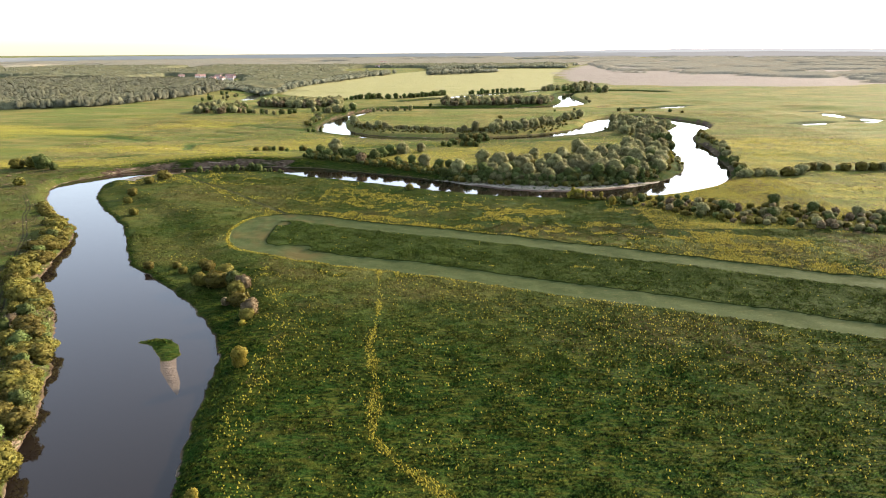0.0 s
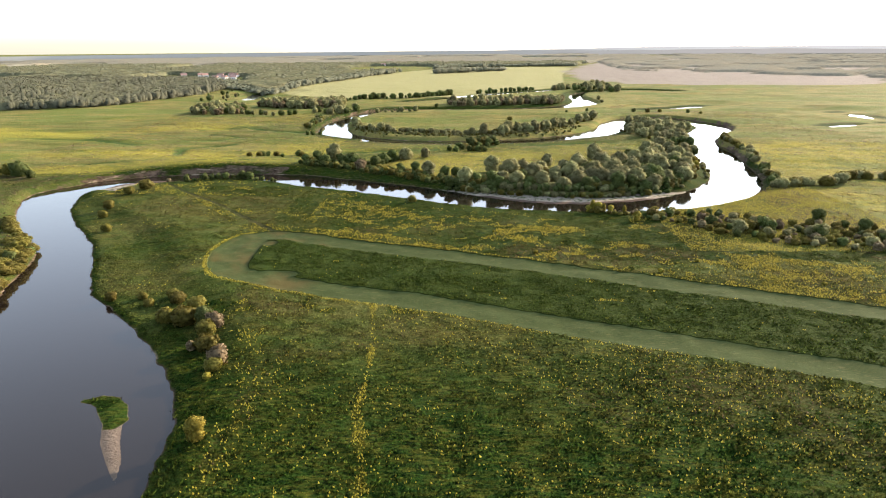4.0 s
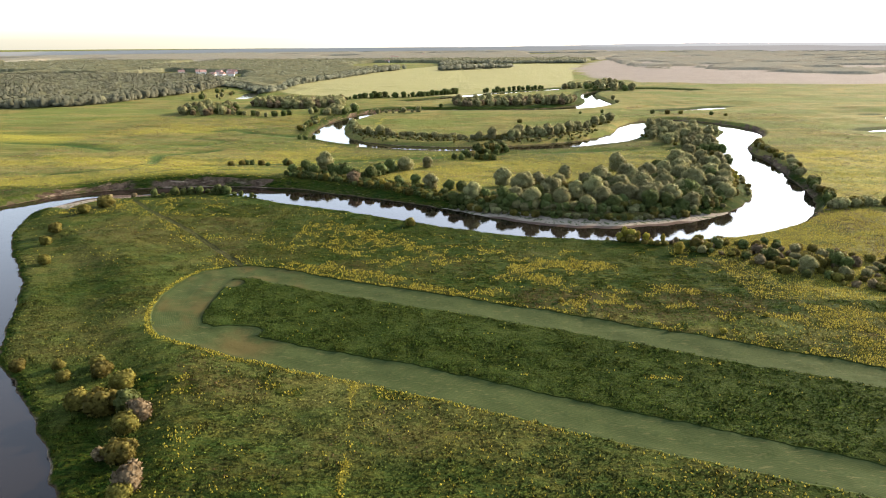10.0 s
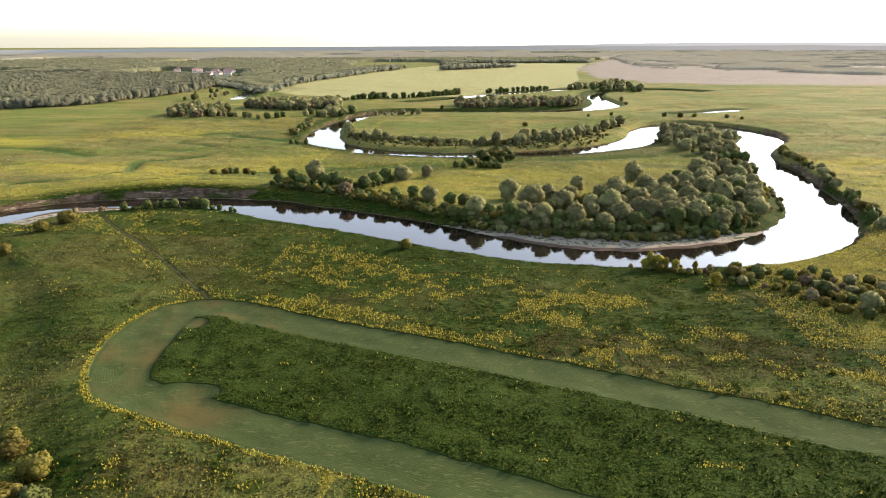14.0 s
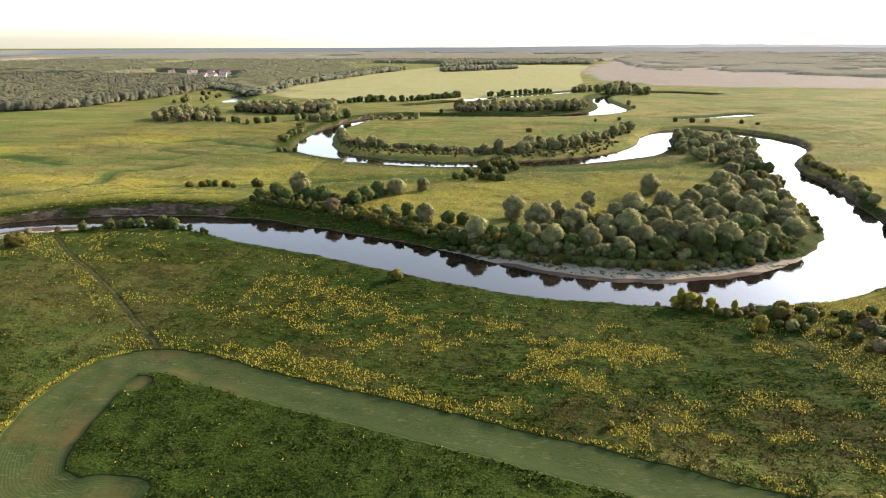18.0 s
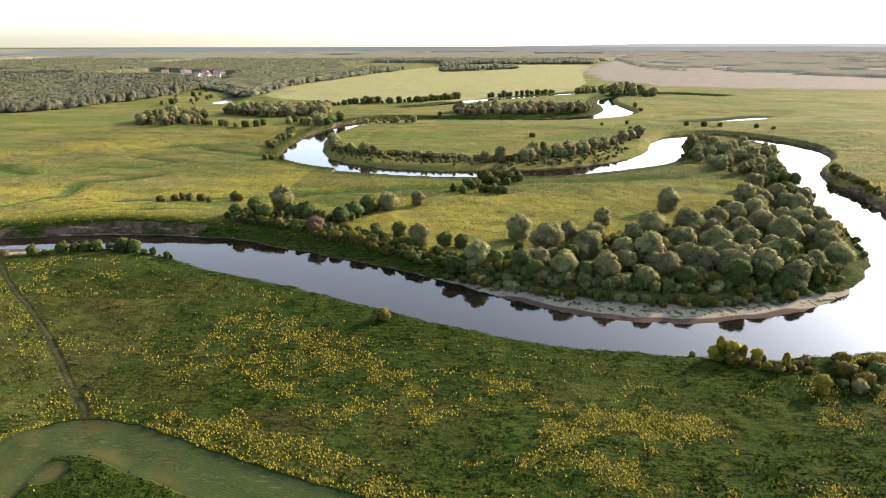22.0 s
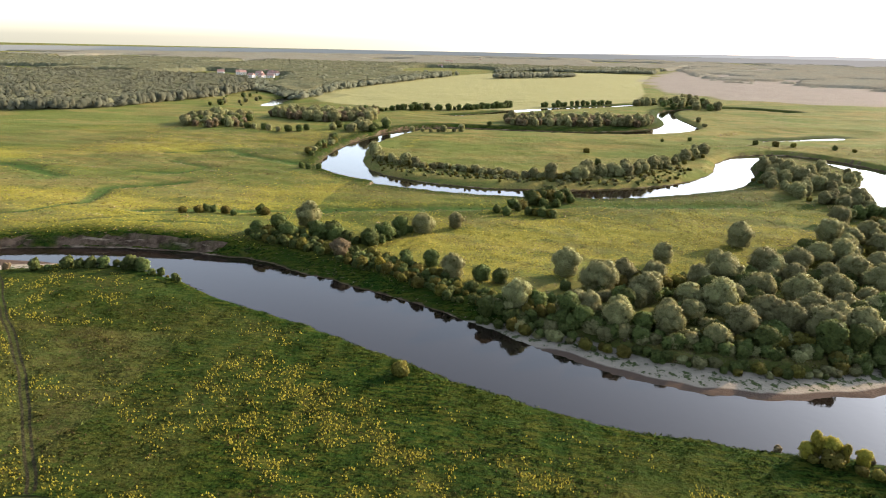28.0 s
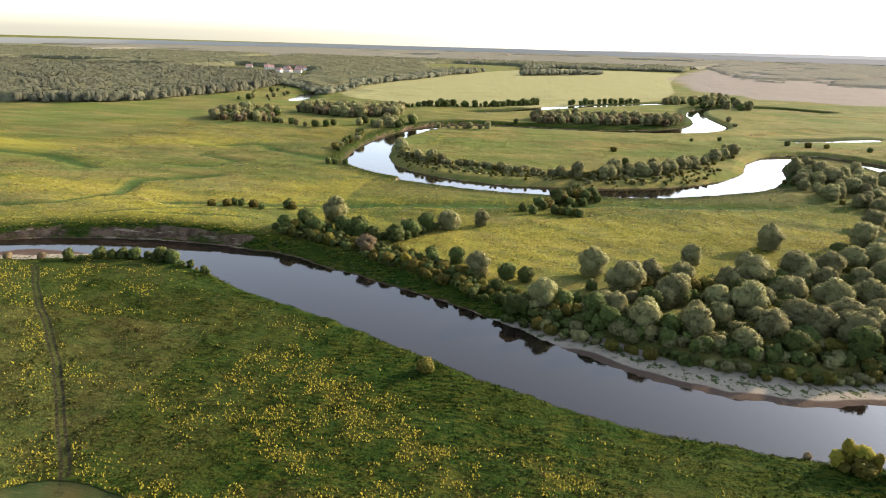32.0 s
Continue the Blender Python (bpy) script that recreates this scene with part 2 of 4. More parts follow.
    path = np.where(near, np.minimum(path, line_dist(x, y, MEADOW_TRACK) + 0.45 + 0.3 * lattice(x, y, 7, 29)), path)
    for line in FURROWS:
        path = np.where(near, np.minimum(path, line_dist(x, y, line) + 0.35 + 0.35 * lattice(x, y, 8, 53)), path)
    scar = np.full(x.shape, 99.0)
    for line in SCARS:
        scar = np.minimum(scar, line_dist(x, y, line))
    scar = scar + 1.5 * lattice(x, y, 14, 7)
    bar, tail, shallow = (np.full(x.shape, -9.0) for _ in range(3))
    k = np.flatnonzero((np.abs(x + 61) < 16) & (np.abs(y - 127) < 20))
    wob = 0.3 * lattice(x[k], y[k], 4, 17) + 0.15 * lattice(x[k], y[k], 1.8, 18)
    bar[k], tail[k], shallow[k] = zone(x[k], y[k], BAR_HEAD) + wob, zone(x[k], y[k], BAR_SAND) + 0.25 * wob, zone(x[k], y[k], BAR_SHALLOW) + wob
    # sand: the long bar below the copse, a beach on the near bank, the island's tail
    sand = np.where((left > 0) & (main > 0) & (x > -22) & (x < 104) & (y < 345) & (y > 285), 9.5 - s, -9.0)
    sand = sand - np.clip((10 - x) * 0.42, 0, 20) - np.clip((x - 76) * 0.42, 0, 20)
    beach = np.where((left == 0) & (x > -180) & (x < -124) & (y > 312) & (y < 352), 14 - s - 0.022 * (x + 152) ** 2, -9.0)
    sand = np.maximum(np.maximum(sand, beach), np.where(((tail > -4) | (shallow > -4)) & (s < -0.8), 7.15, -9.0))
    # flowers: where the yellow weed stands thick
    drift_x, drift_y = (0.94 * x - 0.34 * y) * 0.45, 0.34 * x + 0.94 * y
    patch = 0.5 + 0.42 * lattice(drift_x, drift_y, 11, 8) + 0.42 * lattice(drift_x, drift_y, 4.6, 30) + 0.35 * lattice(x, y, 2.2, 9)
    north = np.where((x > -75) & (trk > 0) & ~inner & (y > 175) & (left == 0) & (s < 110), 0.55 + 0.45 * np.clip((x + 20) / 60, 0, 1), 0.0) * (s > 5)
    flower = north * np.clip(patch * 3.0 - 1.62, 0, 1) * np.clip((s - 8) / 14, 0, 1)
    west = (x < -45) & (y > 245) & (y < 360) & (left == 0) & (s > 6)
    westness = np.clip((-50 - x + 14 * lattice(x, y, 16, 24)) / 24, 0, 1) * np.clip((y - 238) / 14, 0, 1) * west
    flower = flower + westness * (0.34 * np.clip(patch * 2.6 - 1.2, 0, 1) - flower)
    south = ~inner & (trk > 0) & (y < 215) & (left == 0) & (s > 8) & (flower < 0.01)
    flower = np.where(south, 0.09 * np.clip(patch * 2.0 - 0.6, 0, 1) + 0.25 * np.clip(lattice(x, y, 40, 10) - 0.25, 0, 1), flower)
    flower = np.where(inner, 0.005 + 0.5 * (lattice(x, y, 6, 11) > 0.88), flower)
    flower = np.maximum(flower, np.clip(1.3 - line_dist(x, y, FLOWER_ROW) / 0.9 + 0.9 * lattice(x, y, 6, 12), 0, 1) * (near & (trk > 1)))
    flower = np.where((left == 0) & (x < -58) & (y > 165) & (y < 300) & (s < 45), flower * 0.12, flower)
    rim = (trk > 0.1) & (trk < 1.3) & ~inner & (x < 20) & (y < 246)
    flower = np.where(rim, 0.85 * np.clip(1.1 - (x + 60) / 120, 0.3, 1), flower)
    crest = (left == 0) & (main > 0) & (y < 165) & (np.abs(s - b - 2) < 2.5 + 1.5 * lattice(x, y, 8, 27))
    flower = np.where(crest, 0.30 * np.clip(0.6 + 0.8 * lattice(x, y, 5, 28), 0, 1), flower)
    isle = (left > 0) & (main > 0) & (y > 335) & (y < 520) & (x > -80) & (x < 130)
    flower = np.where(isle, np.clip(0.85 - 0.006 * np.abs(y - 388), 0.12, 1) * np.clip(0.3 + 0.8 * patch, 0, 1) * (s > 6), flower)
    wide = (left > 0) & ~isle & (y > 345) & (x < -60)
    flower = np.where(wide, np.clip(0.22 + 0.35 * patch + 0.55 * lattice(x * 0.6, y * 1.6, 45, 13), 0, 0.95) * (s > 4) * np.clip((760 - y) / 250, 0, 1), flower)
    east = (left == 0) & (y > 225) & (y < 900) & (s > 3) & (x > np.where(y < 330, 70, 135))
    flower = np.where(east, np.clip(0.45 * patch + 0.3, 0, 0.8), flower)
    flower = np.where((y > 440) & (x > -70), flower * np.clip((480 - y) / 40, 0.08, 1), flower)
    flower = np.where((scar < 2.5) | (path < 1.0) | (trk < 0) | (sand > 0), 0, flower)
    # dry brown weeds
    dry = np.clip(lattice(x, y, 21, 14) + 0.4 * lattice(x, y, 6, 15) - 0.1, 0, 1) * np.where(inner | (trk < 0), 0.0, 1.0) * (s > 7)
    dry = np.where((y > 195) & (y < 300) & (x > -70) & (x < 140), np.clip(1.2 * dry - 0.22, 0, 0.65) * np.clip((s - 14) / 12, 0, 1), dry * 0.55)
    dry = np.maximum(dry, np.where(north > 0.1, 0.32 * np.clip(flower * 1.5, 0, 1), 0))
    dry = np.where(((left > 0) & (y < 345)) | ((x < -60) & (y > 160) & (y < 262)) | ((s < b + 1) & (y < 345)), 0.0, dry)
    dry = np.maximum(dry, westness * 0.42 * np.clip(1.6 * lattice(drift_x, drift_y, 13, 31) + 0.6 * lattice(x, y, 5, 32), 0, 1) * (s > 12))
    for px, py, pr in BARE_PATCHES:
        dry = np.maximum(dry, 1.3 * np.clip(1.4 - np.hypot((x - px) / 0.6, y - py) / pr + 0.4 * lattice(x, y, 3, 22), 0, 1))
    open_and_haze = np.clip(np.where(left > 0, (s - 6) / 8, np.where(main > 0, (y - 400) / 10, 1.0)) , 0, 1)
    open_and_haze = np.where((y < 350) & (x < -60) & (left > 0), 0.38, open_and_haze)
    open_and_haze = np.where(isle, open_and_haze * (0.55 + 0.22 * lattice(x * 0.5, y * 1.5, 28, 33)), open_and_haze)
    open_and_haze = np.where(wide, open_and_haze * (0.80 + 0.2 * lattice(x * 0.6, y * 1.6, 34, 55)), open_and_haze)
    open_and_haze = np.where(east, np.maximum(open_and_haze, np.clip((x - 70) / 30, 0, 0.8)), open_and_haze)
    open_and_haze = np.where(north > 0.1, np.maximum(open_and_haze, 0.10 + 0.10 * lattice(drift_x, drift_y, 14, 54)), open_and_haze)
    openness_west = 0.22 + 0.16 * lattice(drift_x, drift_y, 16, 25)
    # southern and inner field paled with y: distance haze put into the colour
    open_and_haze = np.where(south | inner, np.where(inner, 0.25, 1.0) * np.clip(0.11 + 0.36 * np.clip((y - 105) / 100, 0, 1) * np.clip((s - 10) / 25, 0.25, 1) + 0.16 * lattice(x, y, 50, 16), 0, 1) * (s > 6), open_and_haze)
    open_and_haze = open_and_haze + westness * (openness_west - open_and_haze)
    open_and_haze = np.where((left == 0) & (s > 1.5) & (x < -70) & (y > 165) & (y < 300), np.maximum(open_and_haze, 0.34 + 0.1 * lattice(x, y, 17, 23)), open_and_haze)
    turning = np.clip((-38 - x) / 8, 0, 1)
    pale, plough = zone(x, y, PALE_FIELD), zone(x, y, PLOUGHED_AND_HAZE)
    return dict(lift=np.maximum(np.maximum(np.minimum(0.14 * bar, 0.22), np.minimum(0.16 * tail, 0.25)), 0.06 * np.minimum(shallow, 0.0) - 0.06), s=s, b=b, left=left, main=main, trk=trk, inner=inner.astype(float), path=path, rail=rail, scar=scar, bar=bar, sand=sand, flower=flower, dry=dry, pale=pale, plough=plough, open=open_and_haze, turning=turning)


def heights(x, y, f):
    s, b = f["s"], np.maximum(f["b"], 1.0)
    u = np.clip(s / b, 0, 1)
    rise = 0.30 * np.clip(s / 1.3, 0, 1) + 0.70 * u * u * (3 - 2 * u)
    # the wide bank has a flat foot, a steep upper half and a low levee along its crest
    v = np.clip((u - 0.5) / 0.5, 0, 1)
    wide_bank = np.clip((b - 11) / 6, 0, 1)
    rise = rise + wide_bank * (0.22 * np.clip(s / 1.3, 0, 1) + 0.36 * u + 0.42 * v * v * (3 - 2 * v) - rise)
    levee = wide_bank * 0.45 * np.exp(-((s - b - 2) / 7) ** 2)
    top = 0.35 * lattice(x, y, 26, 1) * np.clip((s - b) / 12, 0, 1) + 0.20 * lattice(x, y, 5.5, 2) + 0.17 * lattice(x, y, 2.8, 26)
    top = top + (0.45 * lattice(x * 0.55, y * 1.5, 22, 34) + 0.30 * lattice(x * 0.7, y * 1.3, 9, 35)) * np.clip((y - 350) / 40, 0, 1) * np.clip((s - 8) / 15, 0, 1)
    top = top + 2.6 * np.exp(-((x + 130) / 60) ** 2 - ((y - 375) / 22) ** 2) * f["left"] * np.clip(s / 3, 0, 1)
    z = np.where(s > 0, WATER_LEVEL + (0 - WATER_LEVEL) * rise + top * np.clip(s / 5, 0, 1), WATER_LEVEL + np.maximum(s * 0.35, -2.5))
    z = z + levee * (s > 0)
    # the meander's near bank lies lower
    dip = f["left"] * f["main"] * (np.abs(x - 25) < 95) * (np.abs(y - 490) < 55)
    z = np.where(s > 0, np.maximum(z - 1.4 * np.exp(-(s / 11) ** 2) * dip, WATER_LEVEL + 0.08 + 0.1 * np.clip(s, 0, 6)), z)
    low = (f["sand"] > -3) & (s > 0) & (f["lift"] < -0.4) & (s < 16)
    flat = WATER_LEVEL + 0.05 + 0.075 * s
    z = np.where(low, flat + (z - flat) * np.clip(-f["sand"] / 3, 0, 1), z)
    z = np.where(f["lift"] > -0.4, np.maximum(z, WATER_LEVEL + 0.02 + f["lift"]), z)
    z = z - 1.1 * np.clip(1 - f["scar"] / 6, 0, 1) * (s > 4) - 0.25 * np.clip(1.4 - f["path"], 0, 1)
    z = z - 0.35 * np.clip(-f["trk"] / 0.8, 0, 1)
    r = np.hypot(x, y)
    return z - np.clip(r - 4000, 0, 700) * 0.004


def ground_z(x, y):
    x, y = np.atleast_1d(np.asarray(x, float)), np.atleast_1d(np.asarray(y, float))
    return heights(x, y, fields(x, y))


def store(mesh, f, names):
    for name in names:
        a = mesh.attributes.new(name, 'FLOAT', 'POINT')
        a.data.foreach_set("value", np.asarray(f[name], np.float32))


GROUND_FIELDS = ("s", "left", "trk", "inner", "path", "rail", "scar", "sand", "flower", "dry", "pale", "plough", "bar", "open", "turning")


def mesh_from(name, verts, faces, smooth=False):
    """verts (n, 3), faces (m, 3 or 4), as arrays."""
    verts, faces = np.asarray(verts, np.float32), np.asarray(faces, np.int32)
    me = bpy.data.meshes.new(name)
    me.vertices.add(len(verts))
    me.vertices.foreach_set("co", verts.ravel())
    k = faces.shape[1]
    me.loops.add(faces.size)
    me.loops.foreach_set("vertex_index", faces.ravel())
    me.polygons.add(len(faces))
    me.polygons.foreach_set("loop_start", np.arange(0, faces.size, k, dtype=np.int32))
    me.polygons.foreach_set("use_smooth", np.full(len(faces), smooth))
    me.update(calc_edges=True)
    return me


# ---- materials of the land ----
def ground_material():
    m, n, l, b = material("meadow_ground", 1.0, 0.02)
    g = Graph(n, l)
    fine = g.noise(1.3, 4, 0.7)
    streak = g.noise(0.5, 4, 0.65, g.scaled(0.6, 2.2, 1, 18))
    mid = g.noise(0.12, 4, 0.6)
    broad = g.noise(0.022, 3, 0.55)
    # the near-black end paints the shade between tufts into the grass colour
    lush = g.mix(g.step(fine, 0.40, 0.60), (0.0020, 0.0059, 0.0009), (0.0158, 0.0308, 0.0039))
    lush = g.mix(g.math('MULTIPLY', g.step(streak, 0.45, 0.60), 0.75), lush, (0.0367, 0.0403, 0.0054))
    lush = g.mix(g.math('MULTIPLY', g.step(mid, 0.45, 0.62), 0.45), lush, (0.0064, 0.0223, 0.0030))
    lush = g.mix(g.math('MULTIPLY', g.step(broad, 0.48, 0.66), 0.35), lush, (0.0265, 0.0337, 0.0054))
    open_land = g.mix(g.step(fine, 0.30, 0.70), (0.0666, 0.0681, 0.0202), (0.1264, 0.1113, 0.0350))
    open_land = g.mix(g.math('MULTIPLY', g.step(mid, 0.42, 0.62), 0.6), open_land, (0.0735, 0.0883, 0.0248))
    open_land = g.mix(g.math('MULTIPLY', g.step(g.noise(0.03, 4, 0.6, g.scaled(0.7, 2.0, 1, 10)), 0.48, 0.62), 0.4), open_land, (0.1490, 0.1159, 0.0359))
    open_land = g.mix(g.math('MULTIPLY', g.step(g.noise(0.011, 4, 0.6, g.scaled(0.8, 1.8, 1, -8)), 0.47, 0.58), 0.65), open_land, (0.0578, 0.0800, 0.0166))
    open_land = g.mix(g.math('MULTIPLY', g.step(g.noise(0.045, 5, 0.65, g.scaled(0.5, 2.2, 1, -6)), 0.51, 0.57), 0.5), open_land, (0.0431, 0.0644, 0.0138))
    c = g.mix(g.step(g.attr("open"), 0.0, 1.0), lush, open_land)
    inner = g.attr("inner")
    c = g.mix(g.math('MULTIPLY', inner, 0.75), c, g.mix(g.step(g.noise(2.6, 3), 0.42, 0.60), (0.0079, 0.0162, 0.0024), (0.0234, 0.0339, 0.0053)))
    c = g.mix(g.math('MULTIPLY', g.attr("dry"), g.step(g.noise(0.9, 3), 0.38, 0.60)), c, (0.036, 0.026, 0.010))
    fl = g.attr("flower")
    gate = g.step(g.math('ADD', g.noise(1.5, 3, 0.6), g.math('MULTIPLY', fl, 0.34)), 0.60, 0.74)
    c = g.mix(g.math('MULTIPLY', gate, g.math('MULTIPLY', g.step(fl, 0.02, 0.6), g.math('ADD', 0.10, g.math('MULTIPLY', g.attr("open"), 0.75)))), c, (0.168, 0.150, 0.020))
    scar = g.attr("scar")
    c = g.mix(g.math('MULTIPLY', g.step(scar, 5.0, 0.5), 0.85), c, (0.026, 0.052, 0.012))
    trk = g.attr("trk")
    line = n.new("ShaderNodeTexWave")
    line.wave_type, line.inputs["Scale"].default_value, line.inputs["Distortion"].default_value = 'BANDS', 0.50, 0.15
    comb = n.new("ShaderNodeCombineXYZ")
    g.plug(comb.inputs[0], g.math('MULTIPLY', trk, 1.35))
    l.new(comb.outputs[0], line.inputs["Vector"])
    mow = g.mix(line.outputs["Fac"], (0.0194, 0.0284, 0.0095), (0.0320, 0.0411, 0.0138))
    mow = g.mix(g.math('MULTIPLY', g.step(g.noise(2.5, 3), 0.4, 0.7), 0.6), mow, (0.0217, 0.0343, 0.0112))
    hay = g.step(g.noise(1.0, 3, 0.6, g.scaled(0.45, 2.6, 1, 21)), 0.58, 0.68)
    mow = g.mix(g.math('MULTIPLY', hay, 0.55), mow, (0.0731, 0.0705, 0.0310))
    turnings = g.math('MULTIPLY', g.step(g.noise(0.09, 4, 0.6), 0.42, 0.66), g.attr("turning"))
    mow = g.mix(g.math('MULTIPLY', turnings, 0.85), mow, (0.0457, 0.0381, 0.0138))
    # edges darkened in colour, for the shadow of the taller grass beside
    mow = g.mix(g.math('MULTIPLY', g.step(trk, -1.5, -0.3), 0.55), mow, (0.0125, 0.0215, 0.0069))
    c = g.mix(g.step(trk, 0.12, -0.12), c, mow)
    pth = g.attr("path")
    c = g.mix(g.math('MULTIPLY', g.step(pth, 1.15, 0.6), 0.45), c, (0.020, 0.026, 0.008))
    wheel = g.math('ABSOLUTE', g.math('SUBTRACT', g.math('ABSOLUTE', g.attr("rail")), 0.55))
    c = g.mix(g.step(wheel, 0.34, 0.14), c, g.mix(g.step(g.noise(1.5, 3), 0.4, 0.62), (0.013, 0.012, 0.007), (0.026, 0.024, 0.012)))
    # far land
    wheat = g.mix(g.noise(0.06, 4, 0.6, g.scaled(0.5, 2.5, 1, -12)), (0.124, 0.128, 0.054), (0.180, 0.172, 0.080))
    c = g.mix(g.step(g.attr("pale"), -3.0, 3.0), c, wheat)
    # ploughed earth; runs on under the eastern wood as painted haze tone
    earth = g.mix(g.noise(0.03, 4), (0.108, 0.096, 0.080), (0.140, 0.124, 0.104))
    c = g.mix(g.step(g.math('ADD', g.attr("plough"), g.math('MULTIPLY', g.math('SUBTRACT', g.noise(0.012, 3), 0.5), 90.0)), -12.0, 14.0), c, earth)
    # banks
    s = g.math('ADD', g.attr("s"), g.math('MULTIPLY', g.math('SUBTRACT', g.noise(0.7, 3), 0.5), 1.6))
    mud = g.mix(g.step(g.noise(0.35, 5, 0.7), 0.35, 0.68), (0.030, 0.021, 0.014), (0.092, 0.066, 0.046))
    mud = g.mix(g.math('MULTIPLY', g.step(g.noise(0.14, 3, 0.6, g.scaled(0.7, 1, 6, 0)), 0.57, 0.64), 0.8), mud, (0.17, 0.135, 0.10))
    c = g.mix(g.step(s, 0.45, -0.1), c, mud)
    sep = n.new("ShaderNodeSeparateXYZ")
    l.new(g.pos, sep.inputs[0])
    nz = n.new("ShaderNodeSeparateXYZ")
    geo = n.new("ShaderNodeNewGeometry")
    l.new(geo.outputs["True Normal"], nz.inputs[0])
    cliff = g.math('MULTIPLY', g.step(nz.outputs[2], 0.80, 0.66), g.math('MULTIPLY', g.step(g.noise(0.05, 3), 0.36, 0.48), g.math('MAXIMUM', g.attr("left"), g.step(sep.outputs[0], 118.0, 124.0))))
    c = g.mix(cliff, c, mud)
    sand = g.attr("sand")
    sands = g.mix(g.noise(0.6, 4), (0.120, 0.104, 0.080), (0.215, 0.195, 0.158))
    weed = g.step(g.math('ADD', g.noise(0.55, 4, 0.7), g.math('MULTIPLY', g.math('ABSOLUTE', g.math('SUBTRACT', sand, 4.2)), -0.035)), 0.47, 0.56)
    sands = g.mix(g.math('MULTIPLY', weed, g.step(sand, 7.0, 6.2)), sands, (0.030, 0.042, 0.014))
    sands = g.mix(g.step(sand, 6.6, 7.4), sands, (0.052, 0.039, 0.030))
    c = g.mix(g.step(sand, -0.3, 0.3), c, sands)
    c = g.mix(g.step(g.attr("bar"), -0.35, 0.15), c, lush)
    l.new(c, b.inputs["Base Color"])
    h = g.math('ADD', g.math('MULTIPLY', fine, 0.7), g.math('MULTIPLY', g.noise(0.35, 4), 1.0))
    h = g.math('MULTIPLY', h, g.math('SUBTRACT', 1.0, g.math('MULTIPLY', g.step(trk, 0.1, -0.3), 0.8)))
    l.new(g.bump(h, 0.8, 0.5), b.inputs["Normal"])
    return m


def grass_material():
    m = MEADOW.copy()
    m.name = "meadow_blades"
    n, l = m.node_tree.nodes, m.node_tree.links
    b = n["Principled BSDF"]
    for k in list(b.inputs["Normal"].links):
        l.remove(k)
    geo = n.new("ShaderNodeNewGeometry")
    vary = n.new("ShaderNodeHueSaturation")
    span = n.new("ShaderNodeMapRange")
    span.inputs["To Min"].default_value, span.inputs["To Max"].default_value = 0.35, 2.25
    l.new(geo.outputs["Random Per Island"], span.inputs["Value"])
    l.new(span.outputs[0], vary.inputs["Value"])
    l.new(b.inputs["Base Color"].links[0].from_socket, vary.inputs["Color"])
    l.new(vary.outputs[0], b.inputs["Base Color"])
    t = n.new("ShaderNodeBsdfTranslucent")
    l.new(vary.outputs[0], t.inputs["Color"])
    mix = n.new("ShaderNodeMixShader")
    mix.inputs[0].default_value = 0.12
    l.new(b.outputs[0], mix.inputs[1])
    l.new(t.outputs[0], mix.inputs[2])
    l.new(mix.outputs[0], n["Material Output"].inputs[0])
    return m


def water_material():
    m, n, l, b = material("river_water", 0.03, 0.45)
    g = Graph(n, l)
    c = g.mix(g.noise(0.02, 2), (0.0062, 0.0048, 0.0037), (0.0090, 0.0068, 0.0052))
    l.new(c, b.inputs["Base Color"])
    b.inputs["IOR"].default_value = 1.333
    h = g.noise(0.5, 3, 0.5, g.scaled(1, 1.6, 1, 30))
    l.new(g.bump(h, 0.26, 0.05), b.inputs["Normal"])
    return m


def leaf_material(name, dark, light, thin=0.25):
    m, n, l, b = material(name, 0.8, 0.10)
    g = Graph(n, l)
    geo = n.new("ShaderNodeNewGeometry")
    info = n.new("ShaderNodeObjectInfo")
    c = g.mix(geo.outputs["Random Per Island"], dark, light)
    tint = n.new("ShaderNodeHueSaturation")
    g.plug(tint.inputs["Hue"], g.math('ADD', 0.490, g.math('MULTIPLY', info.outputs["Random"], 0.022)))
    g.plug(tint.inputs["Value"], g.math('ADD', 0.75, g.math('MULTIPLY', info.outputs["Random"], 0.5)))
    l.new(c, tint.inputs["Color"])
    l.new(tint.outputs[0], b.inputs["Base Color"])
    t = n.new("ShaderNodeBsdfTranslucent")
    l.new(tint.outputs[0], t.inputs["Color"])
    mix = n.new("ShaderNodeMixShader")
    mix.inputs[0].default_value = thin
    l.new(b.outputs[0], mix.inputs[1])
    l.new(t.outputs[0], mix.inputs[2])
    l.new(mix.outputs[0], n["Material Output"].inputs[0])
    return m


def plain(name, a, b_, scale=2.0, rough=0.9):
    m, n, l, b = material(name, rough, 0.2)
    g = Graph(n, l)
    l.new(g.mix(g.noise(scale, 4), a, b_), b.inputs["Base Color"])
    return m


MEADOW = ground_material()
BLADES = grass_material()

WATER = water_material()
WILLOW = leaf_material("willow_leaves", (0.134, 0.134, 0.058), (0.210, 0.206, 0.092), 0.4)
GREEN = leaf_material("green_leaves", (0.040, 0.056, 0.015), (0.086, 0.104, 0.028), 0.28)
YELLOW = leaf_material("sunny_leaves", (0.1320, 0.1248, 0.0192), (0.2552, 0.2160, 0.0320), 0.45)
PINKISH = leaf_material("dry_catkin_twigs", (0.086, 0.068, 0.037), (0.170, 0.134, 0.074), 0.3)
OLIVE = leaf_material("olive_leaves", (0.0656, 0.0592, 0.0122), (0.1230, 0.1088, 0.0218), 0.4)
